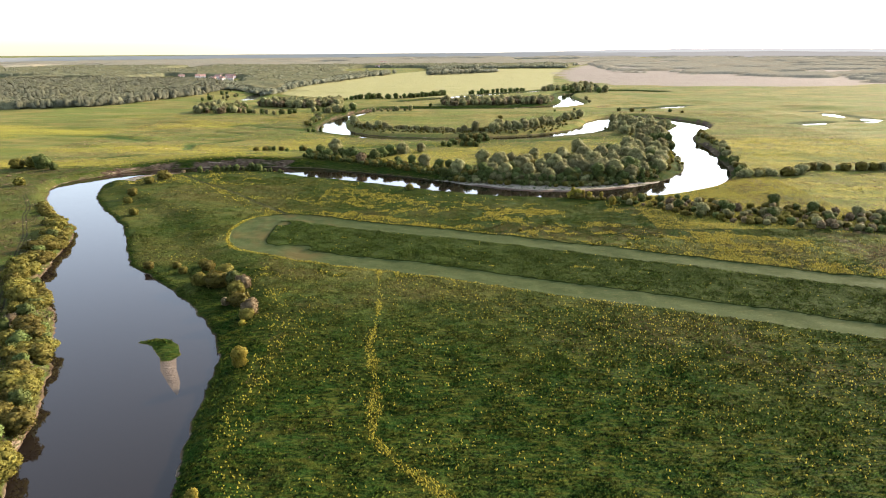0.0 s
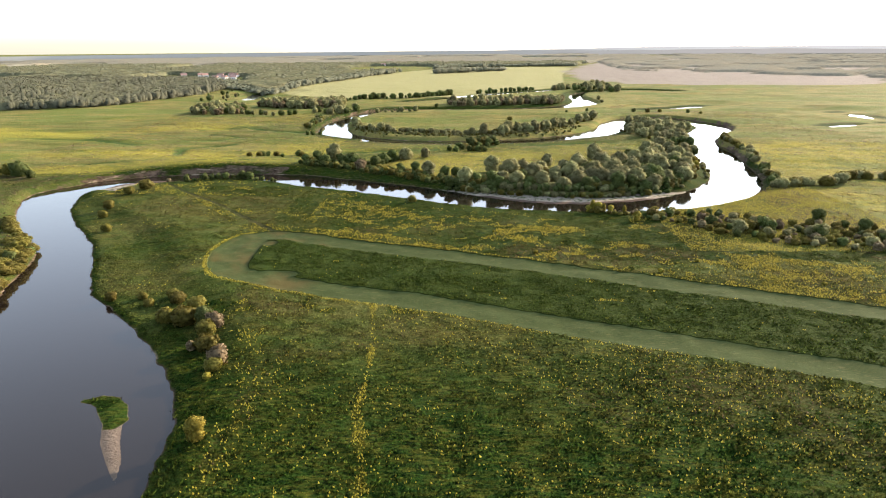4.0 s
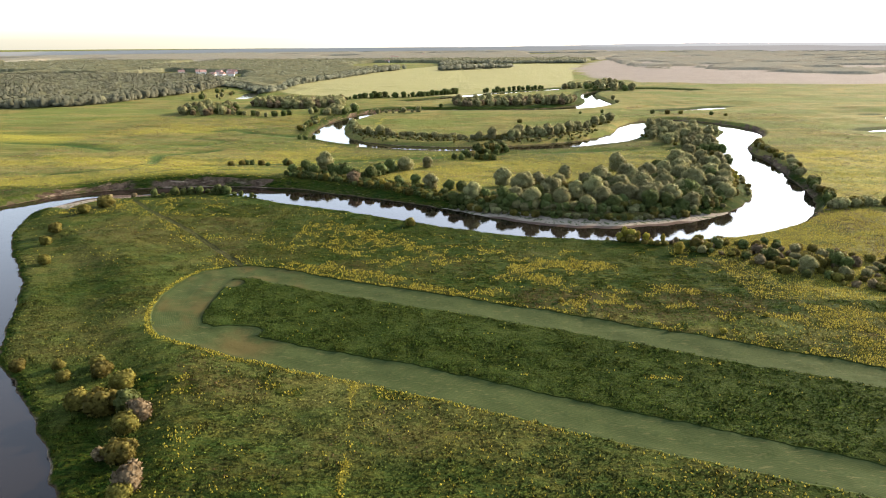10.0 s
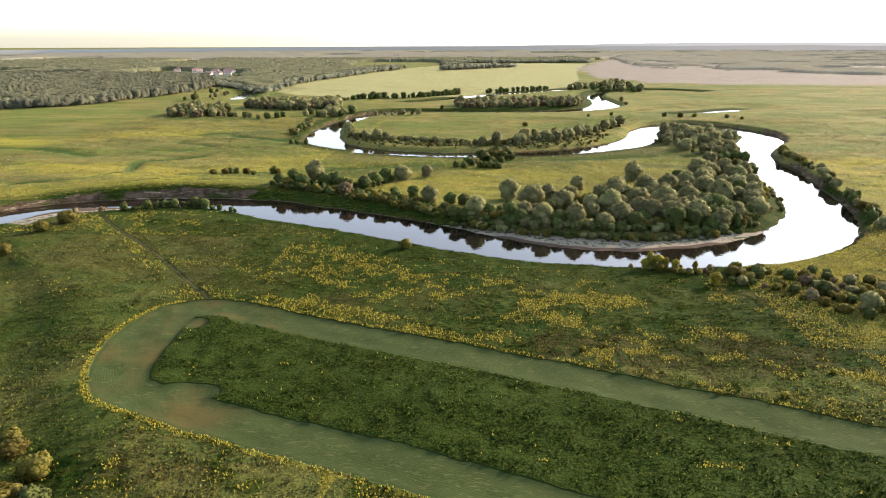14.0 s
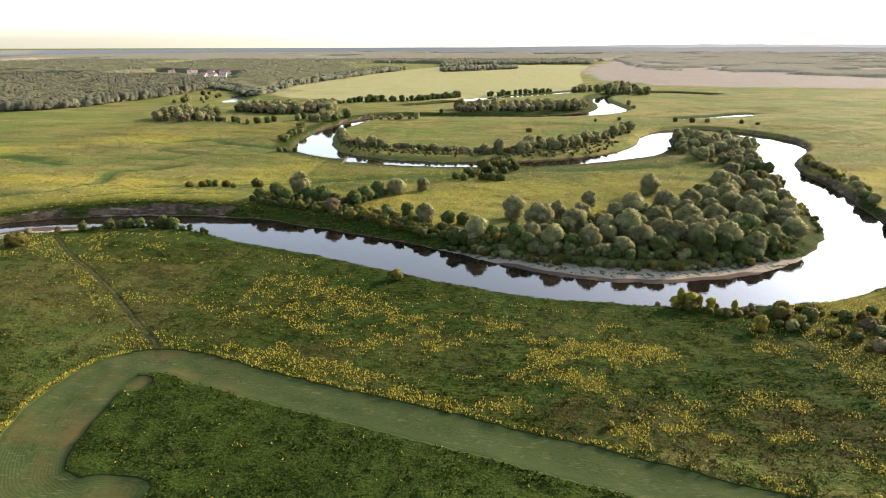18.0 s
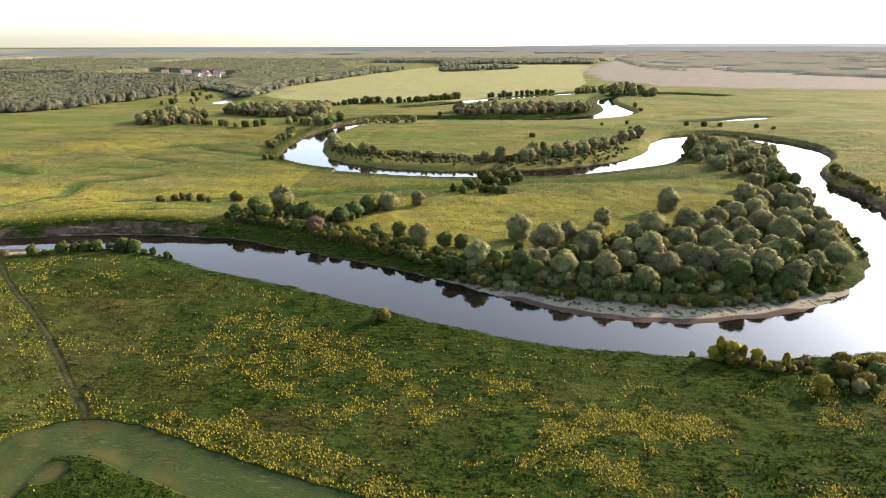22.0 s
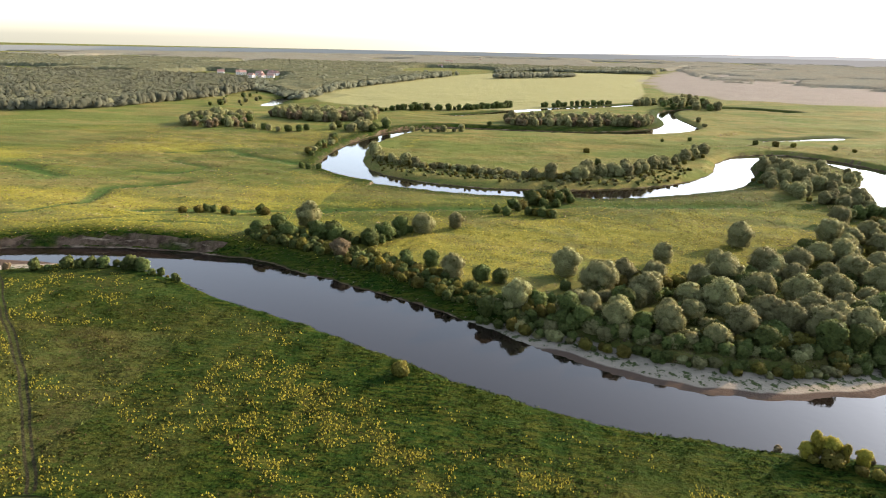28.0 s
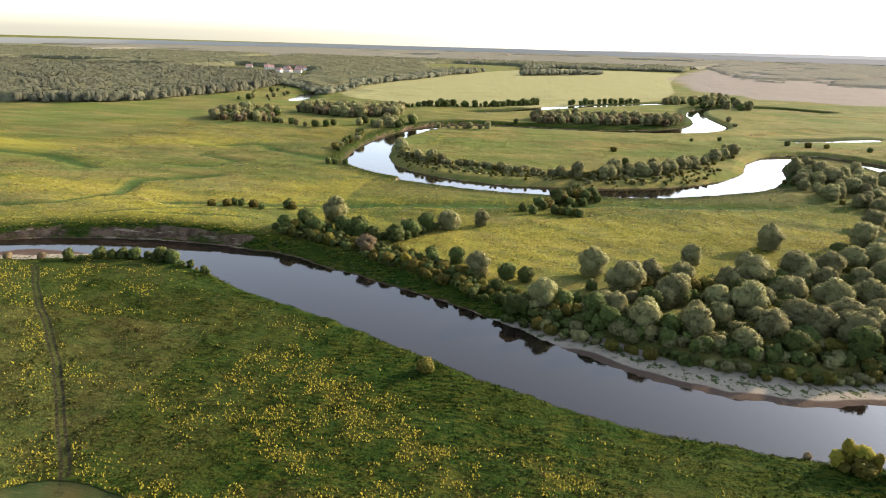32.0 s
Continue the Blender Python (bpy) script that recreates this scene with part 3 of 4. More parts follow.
BARK = plain("bark", (0.060, 0.045, 0.032), (0.13, 0.105, 0.08), 6)
WOODLAND = leaf_material("woodland_canopy", (0.060, 0.064, 0.039), (0.101, 0.103, 0.062), 0.0)
FLOWERS = leaf_material("yellow_blossom", (0.165, 0.155, 0.016), (0.420, 0.365, 0.042), 0.45)
DRYWEED = leaf_material("dry_weed", (0.040, 0.030, 0.013), (0.105, 0.074, 0.032), 0.3)

# ---- ground and water ----


def steps(spans, tail_lo, tail_hi):
    """Grid lines: even over the spans (from, to, gap), then growing out to the tails."""
    v = [spans[0][0]]
    for a, b, gap in spans:
        k = int(round((b - a) / gap))
        v += list(a + (np.arange(k) + 1) * (b - a) / k)
    lo, gap = [v[0]], spans[0][2]
    while lo[-1] > tail_lo:
        gap *= 1.11
        lo.append(lo[-1] - gap)
    hi, gap = [v[-1]], spans[-1][2]
    while hi[-1] < tail_hi:
        gap *= 1.11
        hi.append(hi[-1] + gap)
    return np.array(lo[:0:-1] + v + hi[1:])


gx = steps([(-215, -140, 1.8), (-140, -74, 1.4), (-74, -48, 0.6), (-48, 170, 1.4), (170, 250, 2.0)], -4300, 4300)
gy = steps([(0, 60, 2.5), (60, 112, 1.4), (112, 142, 0.6), (142, 400, 1.4), (400, 620, 2.0), (620, 960, 3.2)], -500, 4650)
X, Y = np.meshgrid(gx, gy)
X, Y = X.ravel(), Y.ravel()
land = fields(X, Y)
nx, ny = len(gx), len(gy)
q = (np.arange(ny - 1)[:, None] * nx + np.arange(nx - 1)[None, :]).ravel()
me = mesh_from("ground", np.column_stack([X, Y, heights(X, Y, land)]), np.column_stack([q, q + 1, q + 1 + nx, q + nx]), True)
store(me, land, GROUND_FIELDS)
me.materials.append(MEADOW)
ground = tagged(new("ground", me), "green flood-plain meadow with yellow weeds, river banks and far fields", "ground", kind="structure")

me = mesh_from("water", [(-700, -300, WATER_LEVEL), (700, -300, WATER_LEVEL), (700, 1250, WATER_LEVEL), (-700, 1250, WATER_LEVEL)], [(0, 1, 2, 3)])
me.materials.append(WATER)
tagged(new("water", me), "calm brown river water reflecting the pale evening sky", "water", kind="structure")

# pale ridges that close the horizon, higher towards the sun; their emission paints haze
def ridge(radius, low, high, seed, cold, warm, glow):
    ang = np.linspace(-1.4, 1.4, 300)
    hx, hy = radius * np.sin(ang), radius * np.cos(ang)
    rise = np.clip((ang - 0.02) / 0.22, 0, 1)
    top = low + (high - low) * rise + (0.6 + 3.0 * rise) * (lattice(ang * 1000, ang * 0, 110, seed) + 0.5 * lattice(ang * 1000, ang * 0, 31, seed + 1))
    hv = np.vstack([np.column_stack([hx, hy, np.full(300, -30.0)]), np.column_stack([hx, hy, top]), np.column_stack([hx * 1.02, hy * 1.02, np.full(300, -30.0)])])
    i = np.arange(299)
    me = mesh_from("backdrop", hv, np.vstack([np.column_stack([i, i + 1, i + 301, i + 300]), np.column_stack([i + 300, i + 301, i + 601, i + 600])]), True)
    hm, hn, hl, hb = material("haze_glow_hills", 1.0, 0.0)
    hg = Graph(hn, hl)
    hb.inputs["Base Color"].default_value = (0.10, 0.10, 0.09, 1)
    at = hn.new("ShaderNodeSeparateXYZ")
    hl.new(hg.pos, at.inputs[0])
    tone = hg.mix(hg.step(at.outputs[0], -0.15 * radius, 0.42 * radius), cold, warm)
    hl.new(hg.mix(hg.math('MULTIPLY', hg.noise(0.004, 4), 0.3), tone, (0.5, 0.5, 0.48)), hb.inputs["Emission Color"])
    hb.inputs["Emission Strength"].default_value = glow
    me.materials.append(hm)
    tagged(new("backdrop", me), "low backdrop ridges along the horizon, haze painted as glow", "hills", kind="structure")


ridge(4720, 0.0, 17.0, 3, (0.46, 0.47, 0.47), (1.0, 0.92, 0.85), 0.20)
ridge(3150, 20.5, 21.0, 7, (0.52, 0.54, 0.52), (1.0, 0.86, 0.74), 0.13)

# ---- trees ----
ico = bmesh.new()
bmesh.ops.create_icosphere(ico, subdivisions=1, radius=1.0)
ICO1_V = np.array([v.co[:] for v in ico.verts])
ICO1_F = np.array([[v.index for v in f.verts] for f in ico.faces])
ico.free()


def crown_mesh(name, lobes, count, size, seed, mats, lowest=-0.6):
    """Many small leaf sprays over a set of ellipsoid lobes (x, y, z, rx, ry, rz) with full hearts."""
    rng = np.random.default_rng(seed)
    L = np.array(lobes, float)
    area = (L[:, 3] * L[:, 4] + L[:, 5] * L[:, 4]) ** 1.0
    pick = rng.choice(len(L), count * 2, p=area / area.sum())
    d = rng.normal(size=(count * 2, 3))
    d /= np.linalg.norm(d, axis=1)[:, None]
    ok = d[:, 2] > lowest
    pick, d = pick[ok], d[ok]
    r = rng.uniform(0.82, 1.12, len(d)) + 0.05 * np.sin(d[:, 0] * 7 + seed) * np.cos(d[:, 1] * 6)
    p = L[pick, :3] + d * L[pick, 3:6] * r[:, None]
    keep = np.ones(len(p), bool)
    for j in range(len(L)):
        e = np.linalg.norm((p - L[j, :3]) / L[j, 3:6], axis=1)
        keep &= (e > 0.80) | (pick == j)
    p, d = p[keep][:count], d[keep][:count]
    n = d + rng.normal(0, 0.75, d.shape)
    n /= np.linalg.norm(n, axis=1)[:, None]
    a = np.cross(n, rng.normal(size=n.shape))
    a /= np.linalg.norm(a, axis=1)[:, None]
    c = np.cross(n, a)
    sz = (size * rng.uniform(0.6, 1.35, len(p)))[:, None]
    quads = np.stack([p + a * sz, p - a * sz * 0.55 + c * sz * 0.8, p - a * sz * 0.55 - c * sz * 0.8], 1).reshape(-1, 3)
    verts, tris = [quads], [np.arange(len(p) * 3).reshape(-1, 3)]
    base = len(quads)
    for lobe in L:
        verts.append(ICO1_V * lobe[3:6] * 0.93 + lobe[:3])
        tris.append(ICO1_F + base)
        base += len(ICO1_V)
    me = mesh_from(name, np.vstack(verts), np.vstack(tris), True)
    whole = (p - L[0, :3]) / L[0, 3:6]
    soft = 0.75 * d + 0.4 * whole / np.linalg.norm(whole, axis=1)[:, None] + rng.normal(0, 0.16, d.shape)
    soft = np.vstack([np.repeat(soft, 3, 0)] + [ICO1_V] * len(L))
    me.normals_split_custom_set_from_vertices(soft / np.linalg.norm(soft, axis=1)[:, None])
    for mt in mats:
        me.materials.append(mt)
    return me


def limb(bm, a, b, ra, rb, sides=6):
    axis = (Vector(b) - Vector(a)).normalized()
    u = axis.orthogonal().normalized()
    w = axis.cross(u)
    rings = []
    for p, r in ((Vector(a), ra), (Vector(b), rb)):
        rings.append([bm.verts.new(p + (u * math.cos(k * math.tau / sides) + w * math.sin(k * math.tau / sides)) * r) for k in range(sides)])
    for k in range(sides):
        bm.faces.new((rings[0][k], rings[0][(k + 1) % sides], rings[1][(k + 1) % sides], rings[1][k]))


def trunk_mesh(name, h, r, lobes, rng):
    bm = bmesh.new()
    fork = (rng.uniform(-.2, .2), rng.uniform(-.2, .2), h)
    limb(bm, (0, 0, -0.5), (0.05, 0, h * 0.4), r * 1.25, r * 0.95, 8)
    limb(bm, (0.05, 0, h * 0.4), fork, r * 0.95, r * 0.75, 8)
    for lobe in lobes:
        limb(bm, fork, (lobe[0] * 0.8, lobe[1] * 0.8, lobe[2]), r * 0.55, r * 0.14)
    me = bpy.data.meshes.new(name)
    bm.to_mesh(me)
    bm.free()
    me.materials.append(BARK)
    return me


def part(name, mesh, parent, label=""):
    ob = new(name, mesh)
    ob.parent = parent
    if label:
        tagged(ob, label)
    return ob


def tree_kind(name, label, category, seed, leaf, width, height, lobes, count, size, trunk):
    """One tree or bush of unit scale: an Empty at its foot with trunk and crown."""
    rng = np.random.default_rng(seed)
    # a broad body, a few large domes leaning out of it, and many rounded humps on those
    L = [(0, 0, height * 0.36, width * 0.34, width * 0.34, height * 0.38)]
    L.append((0, 0, height * 0.18, width * 0.36, width * 0.36, height * 0.20))
    domes = []
    turn = rng.uniform(0, math.tau)
    for k in range(5):
        a, out = turn + k * math.tau / 4.5 + rng.uniform(-.35, .35), width * rng.uniform(0.14, 0.25) * (k > 0)
        w = width * (0.30 if k == 0 else rng.uniform(0.20, 0.28))
        domes.append((out * math.cos(a), out * math.sin(a), height * (0.60 if k == 0 else rng.uniform(0.40, 0.60)), w, w, min(w, height * 0.31)))
    L += domes
    for k in range(lobes):
        o = domes[k % 5]
        a, up = rng.uniform(0, math.tau), rng.uniform(-0.35, 1.0)
        flat = math.sqrt(1 - up * up)
        w = width * rng.uniform(0.085, 0.145)
        L.append((o[0] + flat * math.cos(a) * o[3] * 0.85, o[1] + flat * math.sin(a) * o[3] * 0.85, o[2] + up * o[5] * 0.85, w, w * rng.uniform(.8, 1.15), w * rng.uniform(.8, 1.1)))
    root = new(name)
    part("trunk", trunk_mesh("trunk", height * trunk, max(0.05, width * 0.028), L[2:8], rng), root)
    part("crown", crown_mesh("crown", L, count, size, seed, (leaf,)), root)
    tagged(root, label, category)
    return root


KINDS = {
    "silver_a": ("willow_tree", "rounded silvery green willow tree in the riverside copse", "tree", 11, WILLOW, 8.8, 9.2, 17, 5200, 0.23, 0.45),
    "silver_b": ("willow_tree", "broad silvery willow tree with a domed crown", "tree", 12, WILLOW, 10.2, 8.8, 20, 5800, 0.23, 0.4),
    "silver_c": ("willow_tree", "small round silvery willow tree", "tree", 13, WILLOW, 6.2, 6.8, 12, 3400, 0.20, 0.4),
    "green_a": ("alder_tree", "dark green leafy tree near the river bank", "tree", 14, GREEN, 6.6, 7.8, 13, 3400, 0.23, 0.45),
    "green_b": ("alder_tree", "low dark green tree with a dense crown", "tree", 15, GREEN, 7.6, 6.4, 13, 3400, 0.23, 0.35),
    "green_bush": ("green_bush", "dense dark green bush by the water", "bush", 16, GREEN, 3.6, 3.0, 8, 900, 0.21, 0.3),
    "leafy_bush": ("leafy_bush", "leafy mid green bush in the bank undergrowth", "bush", 24, GREEN, 3.2, 2.7, 10, 900, 0.20, 0.3),
    "olive_bush": ("olive_bush", "olive brown willow bush on the bank", "bush", 17, OLIVE, 4.4, 3.0, 9, 1000, 0.22, 0.25),
    "scrub": ("willow_scrub", "brownish olive willow scrub in the near bank thicket", "bush", 25, OLIVE, 3.6, 2.3, 12, 950, 0.20, 0.25),
    "bank_shrub": ("willow_shrub", "yellow green willow shrub overhanging the river", "bush", 23, OLIVE, 4.8, 3.2, 10, 1150, 0.22, 0.25),
    "silver_bush": ("willow_bush", "grey green willow bush on the bank", "bush", 18, WILLOW, 3.8, 2.7, 9, 900, 0.21, 0.25),
    "yellow_bush": ("sunlit_bush", "yellow green young willow lit by the low sun", "bush", 19, YELLOW, 3.2, 4.2, 22, 1900, 0.14, 0.3),
    "yellow_weed": ("yellow_weed", "single bright yellow green weed clump in the meadow", "bush", 20, YELLOW, 1.5, 1.1, 5, 260, 0.12, 0.2),
    "pink_tree": ("grey_pink_tree", "half bare pinkish grey tree in the copse", "tree", 21, PINKISH, 6.4, 6.8, 12, 3000, 0.19, 0.45),
    "pink_bush": ("dry_bush", "dry pinkish brown bush on the slope", "bush", 22, PINKISH, 3.4, 2.8, 7, 520, 0.22, 0.25),
}
for far, near, count, size in (("far_silver", "silver_a", 1500, .42), ("far_silver_b", "silver_b", 1600, .44), ("far_silver_c", "silver_c", 1000, .36), ("far_green", "green_b", 1100, .40),
                               ("far_green_a", "green_a", 1100, .40), ("far_pink", "pink_tree", 1000, .36)):
    k = KINDS[near]
    KINDS[far] = (k[0], k[1].replace("in the riverside copse", "in a far copse").replace("near the river bank", "in a far copse").replace("in the copse", "in a far copse"), *k[2:7], 9, count, size, k[10])
wanted = {}


def plant(kind, x, y, wide=1.0, tall=None, group=""):
    wanted.setdefault(kind, []).append((x, y, wide, tall or wide, group))


def scatter(poly, count, kinds, lo, hi, seed, gap=2.0, group=""):
    """Plants spread at random inside a polygon, no nearer than gap."""
    rng = random.Random(seed)
    xs, ys = [p[0] for p in poly], [p[1] for p in poly]
    done = []
    for _ in range(count * 30):
        if len(done) >= count:
            break
        x, y = rng.uniform(min(xs), max(xs)), rng.uniform(min(ys), max(ys))
        if inside(np.array([x]), np.array([y]), poly)[0] and all((x - a) ** 2 + (y - b) ** 2 > gap * gap for a, b in done):
            done.append((x, y))
            w = rng.uniform(lo, hi)
            plant(rng.choice(kinds), x, y, w, w * rng.uniform(0.88, 1.12), group)


def along(line, gap, kinds, lo, hi, seed, spread=1.5, group="", tall=1.0):
    rng = random.Random(seed)
    for p in spline(line, gap):
        w = rng.uniform(lo, hi)
        plant(rng.choice(kinds), p[0] + rng.uniform(-spread, spread), p[1] + rng.uniform(-spread, spread), w, w * rng.uniform(.85, 1.15) * tall, group)


# the large copse in the bend: the big crowns first, the rest between them
COPSE = "trees of the riverside copse"
for k, (x, y, w) in enumerate([(13, 353, 1.0), (21, 344, 1.05), (28, 351, .85), (42, 370, .8), (37, 354, .75), (32, 338, .95), (55, 353, 1.15), (69, 364, 1.0), (78, 366, 1.0),
                               (49, 334, 1.1), (61, 345, .9), (70, 341, 1.1), (80, 345, .95), (92, 363, 1.0), (50, 319, .95), (61, 323, .95), (68, 321, 1.0), (76, 322, 1.0),
                               (83, 332, .9), (17, 326, .75), (24, 325, .75), (35, 325, .75), (41, 327, .7), (0, 328, .9), (70, 393, 1.05), (102, 404, 1.0)]):
    plant(("silver_a", "silver_b", "silver_a")[k % 3], x, y, w, w, COPSE)
scatter([(2, 326), (14, 318), (40, 314), (78, 316), (98, 330), (112, 362), (118, 396), (100, 392), (84, 374), (62, 362), (40, 356), (18, 352)], 120,
        ["green_bush", "silver_bush", "green_bush", "olive_bush"], .9, 1.5, 35, 3.2, COPSE)
for x, y, w in [(116, 430, .9), (94, 352, 1.1), (106, 367, .95), (108, 355, .9), (113, 393, .9), (82, 356, .9), (56, 366, .8), (91, 326, .8), (101, 333, .8), (88, 376, .9), (98, 384, .85), (104, 345, .8)]:
    plant("silver_b" if x > 95 else "silver_a", x, y, w, w, COPSE)
scatter([(8, 318), (30, 312), (70, 312), (92, 322), (106, 342), (114, 366), (122, 398), (112, 410), (96, 392), (82, 378), (62, 360), (40, 352), (20, 338)], 62,
        ["silver_c", "green_a", "silver_a", "green_b", "silver_c"], .8, 1.1, 5, 4.2, COPSE)
scatter([(-12, 327), (8, 319), (30, 312), (45, 310), (75, 312), (95, 322), (104, 338), (96, 338), (80, 320), (40, 317), (0, 330)], 90,
        ["leafy_bush", "green_bush", "silver_bush", "leafy_bush", "green_a", "olive_bush"], .8, 1.25, 6, 2.0, COPSE)
along([(93, 325), (105, 341), (114, 360), (120, 385), (126, 411), (134, 440)], 4.2, ["olive_bush", "yellow_bush", "silver_bush"], .8, 1.15, 7, 2.0, COPSE)
scatter([(104, 400), (124, 396), (134, 420), (140, 450), (122, 440), (112, 420)], 14, ["silver_c", "olive_bush", "green_b"], .7, 1.0, 8, 4.5, COPSE)
along([(-6, 326), (12, 319), (30, 312.5), (48, 310), (68, 312), (83, 318), (94, 327)], 1.9, ["leafy_bush", "silver_bush", "leafy_bush", "green_bush"], .8, 1.3, 41, 1.4, COPSE)
along([(-8, 322), (10, 315), (28, 308.5), (48, 305.5), (68, 308), (84, 314), (96, 324)], 1.7, ["leafy_bush", "olive_bush", "leafy_bush", "silver_bush"], .5, 1.0, 40, 1.2, COPSE)
along([(97, 319), (110, 331), (118.5, 350), (123, 374), (128, 400)], 2.0, ["olive_bush", "yellow_weed", "silver_bush", "olive_bush"], .35, .75, 43, 1.8, COPSE)
# the strip of trees further up the right bend
scatter([(112, 490), (122, 458), (138, 452), (146, 480), (158, 510), (164, 530), (150, 545), (126, 548), (112, 525)], 85, ["silver_a", "silver_c", "silver_b", "olive_bush", "silver_c"], .65, .95, 9, 3.6, COPSE)
# the row west of it
ROW = "trees of the bank row"
for kind, x, y, w in [("green_a", -84, 371, .75), ("green_a", -79, 376, .9), ("silver_a", -72, 386, 1.1), ("green_b", -74, 371, .9), ("green_a", -63, 373, .75), ("green_b", -55, 372, .7),
                      ("pink_tree", -53, 358, .95), ("green_b", -47, 371, .85), ("green_b", -44, 378, .95), ("green_a", -40, 385, .95), ("silver_b", -33, 388, .85), ("silver_c", -23, 396, .95),
                      ("green_a", -25, 354, .8), ("silver_a", -18, 346, .85), ("green_b", -10, 345, .75), ("green_b", -5, 344, .7), ("yellow_bush", -39, 349, 1.1), ("olive_bush", -45, 351, 1.1),
                      ("green_bush", -32, 353, 1.3), ("green_a", -33, 356, .6)]:
    plant(kind, x, y, w, w, ROW)
scatter([(-88, 368), (-62, 360), (-46, 350), (-30, 341), (-12, 328), (-2, 330), (-22, 348), (-46, 362), (-70, 370), (-86, 374)], 150, ["leafy_bush", "leafy_bush", "leafy_bush", "olive_bush"], .45, 1.15, 10, 1.6, ROW)
along([(-86, 370), (-74, 374), (-62, 373), (-50, 371), (-44, 378), (-36, 386)], 2.6, ["leafy_bush", "leafy_bush", "green_b"], .8, 1.15, 36, 2.0, ROW)
# bushes in the meander meadow
for kind, x, y, w in [("green_b", 11, 449, 1.05), ("green_b", 3, 440, 1.0), ("green_a", 17, 450, .8), ("green_b", -4, 431, .8), ("green_bush", 7, 419, 1.3), ("green_bush", 2, 420, 1.2), ("green_bush", -6, 418, 1.2), ("green_bush", 11, 418, 1.1), ("green_bush", -10, 422, 1.1), ("green_b", 7, 445, .9), ("green_b", 14, 446, .8), ("green_bush", 8, 438, 1.3), ("green_bush", 0, 435, 1.2), ("green_bush", 13, 440, 1.2), ("green_bush", 19, 446, 1.2), ("green_bush", -2, 426, 1.1)]:
    plant(kind, x, y, w, w)
for x, y, w in [(10, 446, 1.5), (4, 441, 1.5), (15, 447, 1.2), (-1, 433, 1.2), (5, 420, .9), (10, 419, .9)]:
    plant("bank_shrub", x, y, w, w * 1.15)
along([(-121, 391), (-112, 396), (-104, 396)], 4.0, ["green_bush", "olive_bush"], .8, 1.1, 11, 1.0)
for kind, x, y, w in [("green_bush", -96, 402, 1.2), ("olive_bush", -94, 401, 1.0), ("green_bush", -115, 398, 1.0), ("olive_bush", -21.4, 290, 1.0), ("olive_bush", 35, 578, 1.1), ("green_bush", 38, 537, 1.2)]:
    plant(kind, x, y, w, w)
# inner bank of the second bend
along([(-88, 548), (-80, 527), (-66, 514), (-50, 507), (-20, 500), (8, 494), (24, 494)], 1.5, ["silver_bush", "olive_bush", "silver_bush", "silver_bush", "silver_c"], .85, 1.35, 12, 2.2)
along([(26, 494), (48, 510), (66, 532), (84, 556), (98, 574), (104, 598)], 2.4, ["silver_c", "silver_b", "silver_bush", "silver_a", "olive_bush"], .65, .95, 13, 3.5)
along([(-84, 528), (-66, 500), (-40, 489), (0, 484), (36, 486), (62, 502), (84, 534)], 1.5, ["silver_bush", "scrub", "leafy_bush"], .3, .6, 14, 3.5)
along([(-78, 524), (-60, 503), (-36, 494), (2, 489), (34, 491), (58, 508), (80, 540)], 1.7, ["scrub", "silver_bush", "scrub"], .35, .75, 44, 3.0)
# bushes on the outer bank at the right
along([(168, 470), (165, 440), (162, 415), (156, 392), (148, 362), (144, 340), (138, 322)], 4.0, ["olive_bush", "silver_bush", "green_bush"], .9, 1.4, 15, 2.2)
along([(136, 318), (150, 322), (166, 326), (178, 338), (194, 336), (220, 338), (250, 340)], 3.0, ["olive_bush", "silver_bush"], 1.2, 1.8, 16, 2.5)
# thicket on the near bank
NEAR = "bushes of the near bank thicket"
for kind, x, y, w in [("yellow_bush", 47, 274, .8), ("yellow_bush", 50.5, 274.5, 1.15), ("yellow_bush", 55, 273, .85), ("yellow_bush", 62, 261.5, 1.05), ("green_bush", 75, 267, 1.2), ("olive_bush", 69, 268, 1.1), ("silver_c", 92, 246, .85), ("green_a", 103, 247, .6), ("green_a", 124, 258, .8), ("silver_c", 113, 240, .7), ("olive_bush", 97, 250, 1.3), ("green_bush", 87, 256, 1.2)]:
    plant(kind, x, y, w, w, NEAR)
for x, y, w in [(48.6, 274.6, 1.0), (52.5, 273.4, .7), (59.5, 270.3, .7)]:
    plant("yellow_bush", x, y, w * .75, w * 1.4, NEAR)
scatter([(40, 276), (60, 268), (66, 271), (46, 279)], 9, ["olive_bush", "pink_bush"], .35, .6, 42, 1.8, NEAR)
scatter([(42, 275), (54, 270), (63, 266), (71, 261), (79, 253), (86, 244), (93, 235), (130, 223), (172, 217), (175, 240), (130, 252), (108, 262), (94, 271), (74, 273), (56, 274)], 230, ["scrub", "silver_bush", "pink_bush", "scrub", "leafy_bush", "scrub"], .5, 1.15, 17, 2.2, NEAR)
scatter([(80, 258), (100, 254), (130, 248), (170, 244), (172, 230), (130, 231), (100, 240)], 9, ["green_a", "silver_c", "green_b", "silver_c"], .5, .8, 39, 8, NEAR)
# left bank
LEFT = "bushes of the left bank"
west_shore = [(p[0] - p[6] * (p[2] / 2 + 1.2), p[1] + p[5] * (p[2] / 2 + 1.2)) for p in river[:len(spline(RIVER_A)):6] if p[1] > -10]
along(west_shore, 2.8, ["bank_shrub", "green_bush", "bank_shrub", "olive_bush", "bank_shrub"], .9, 1.5, 18, 1.4, LEFT, 0.75)
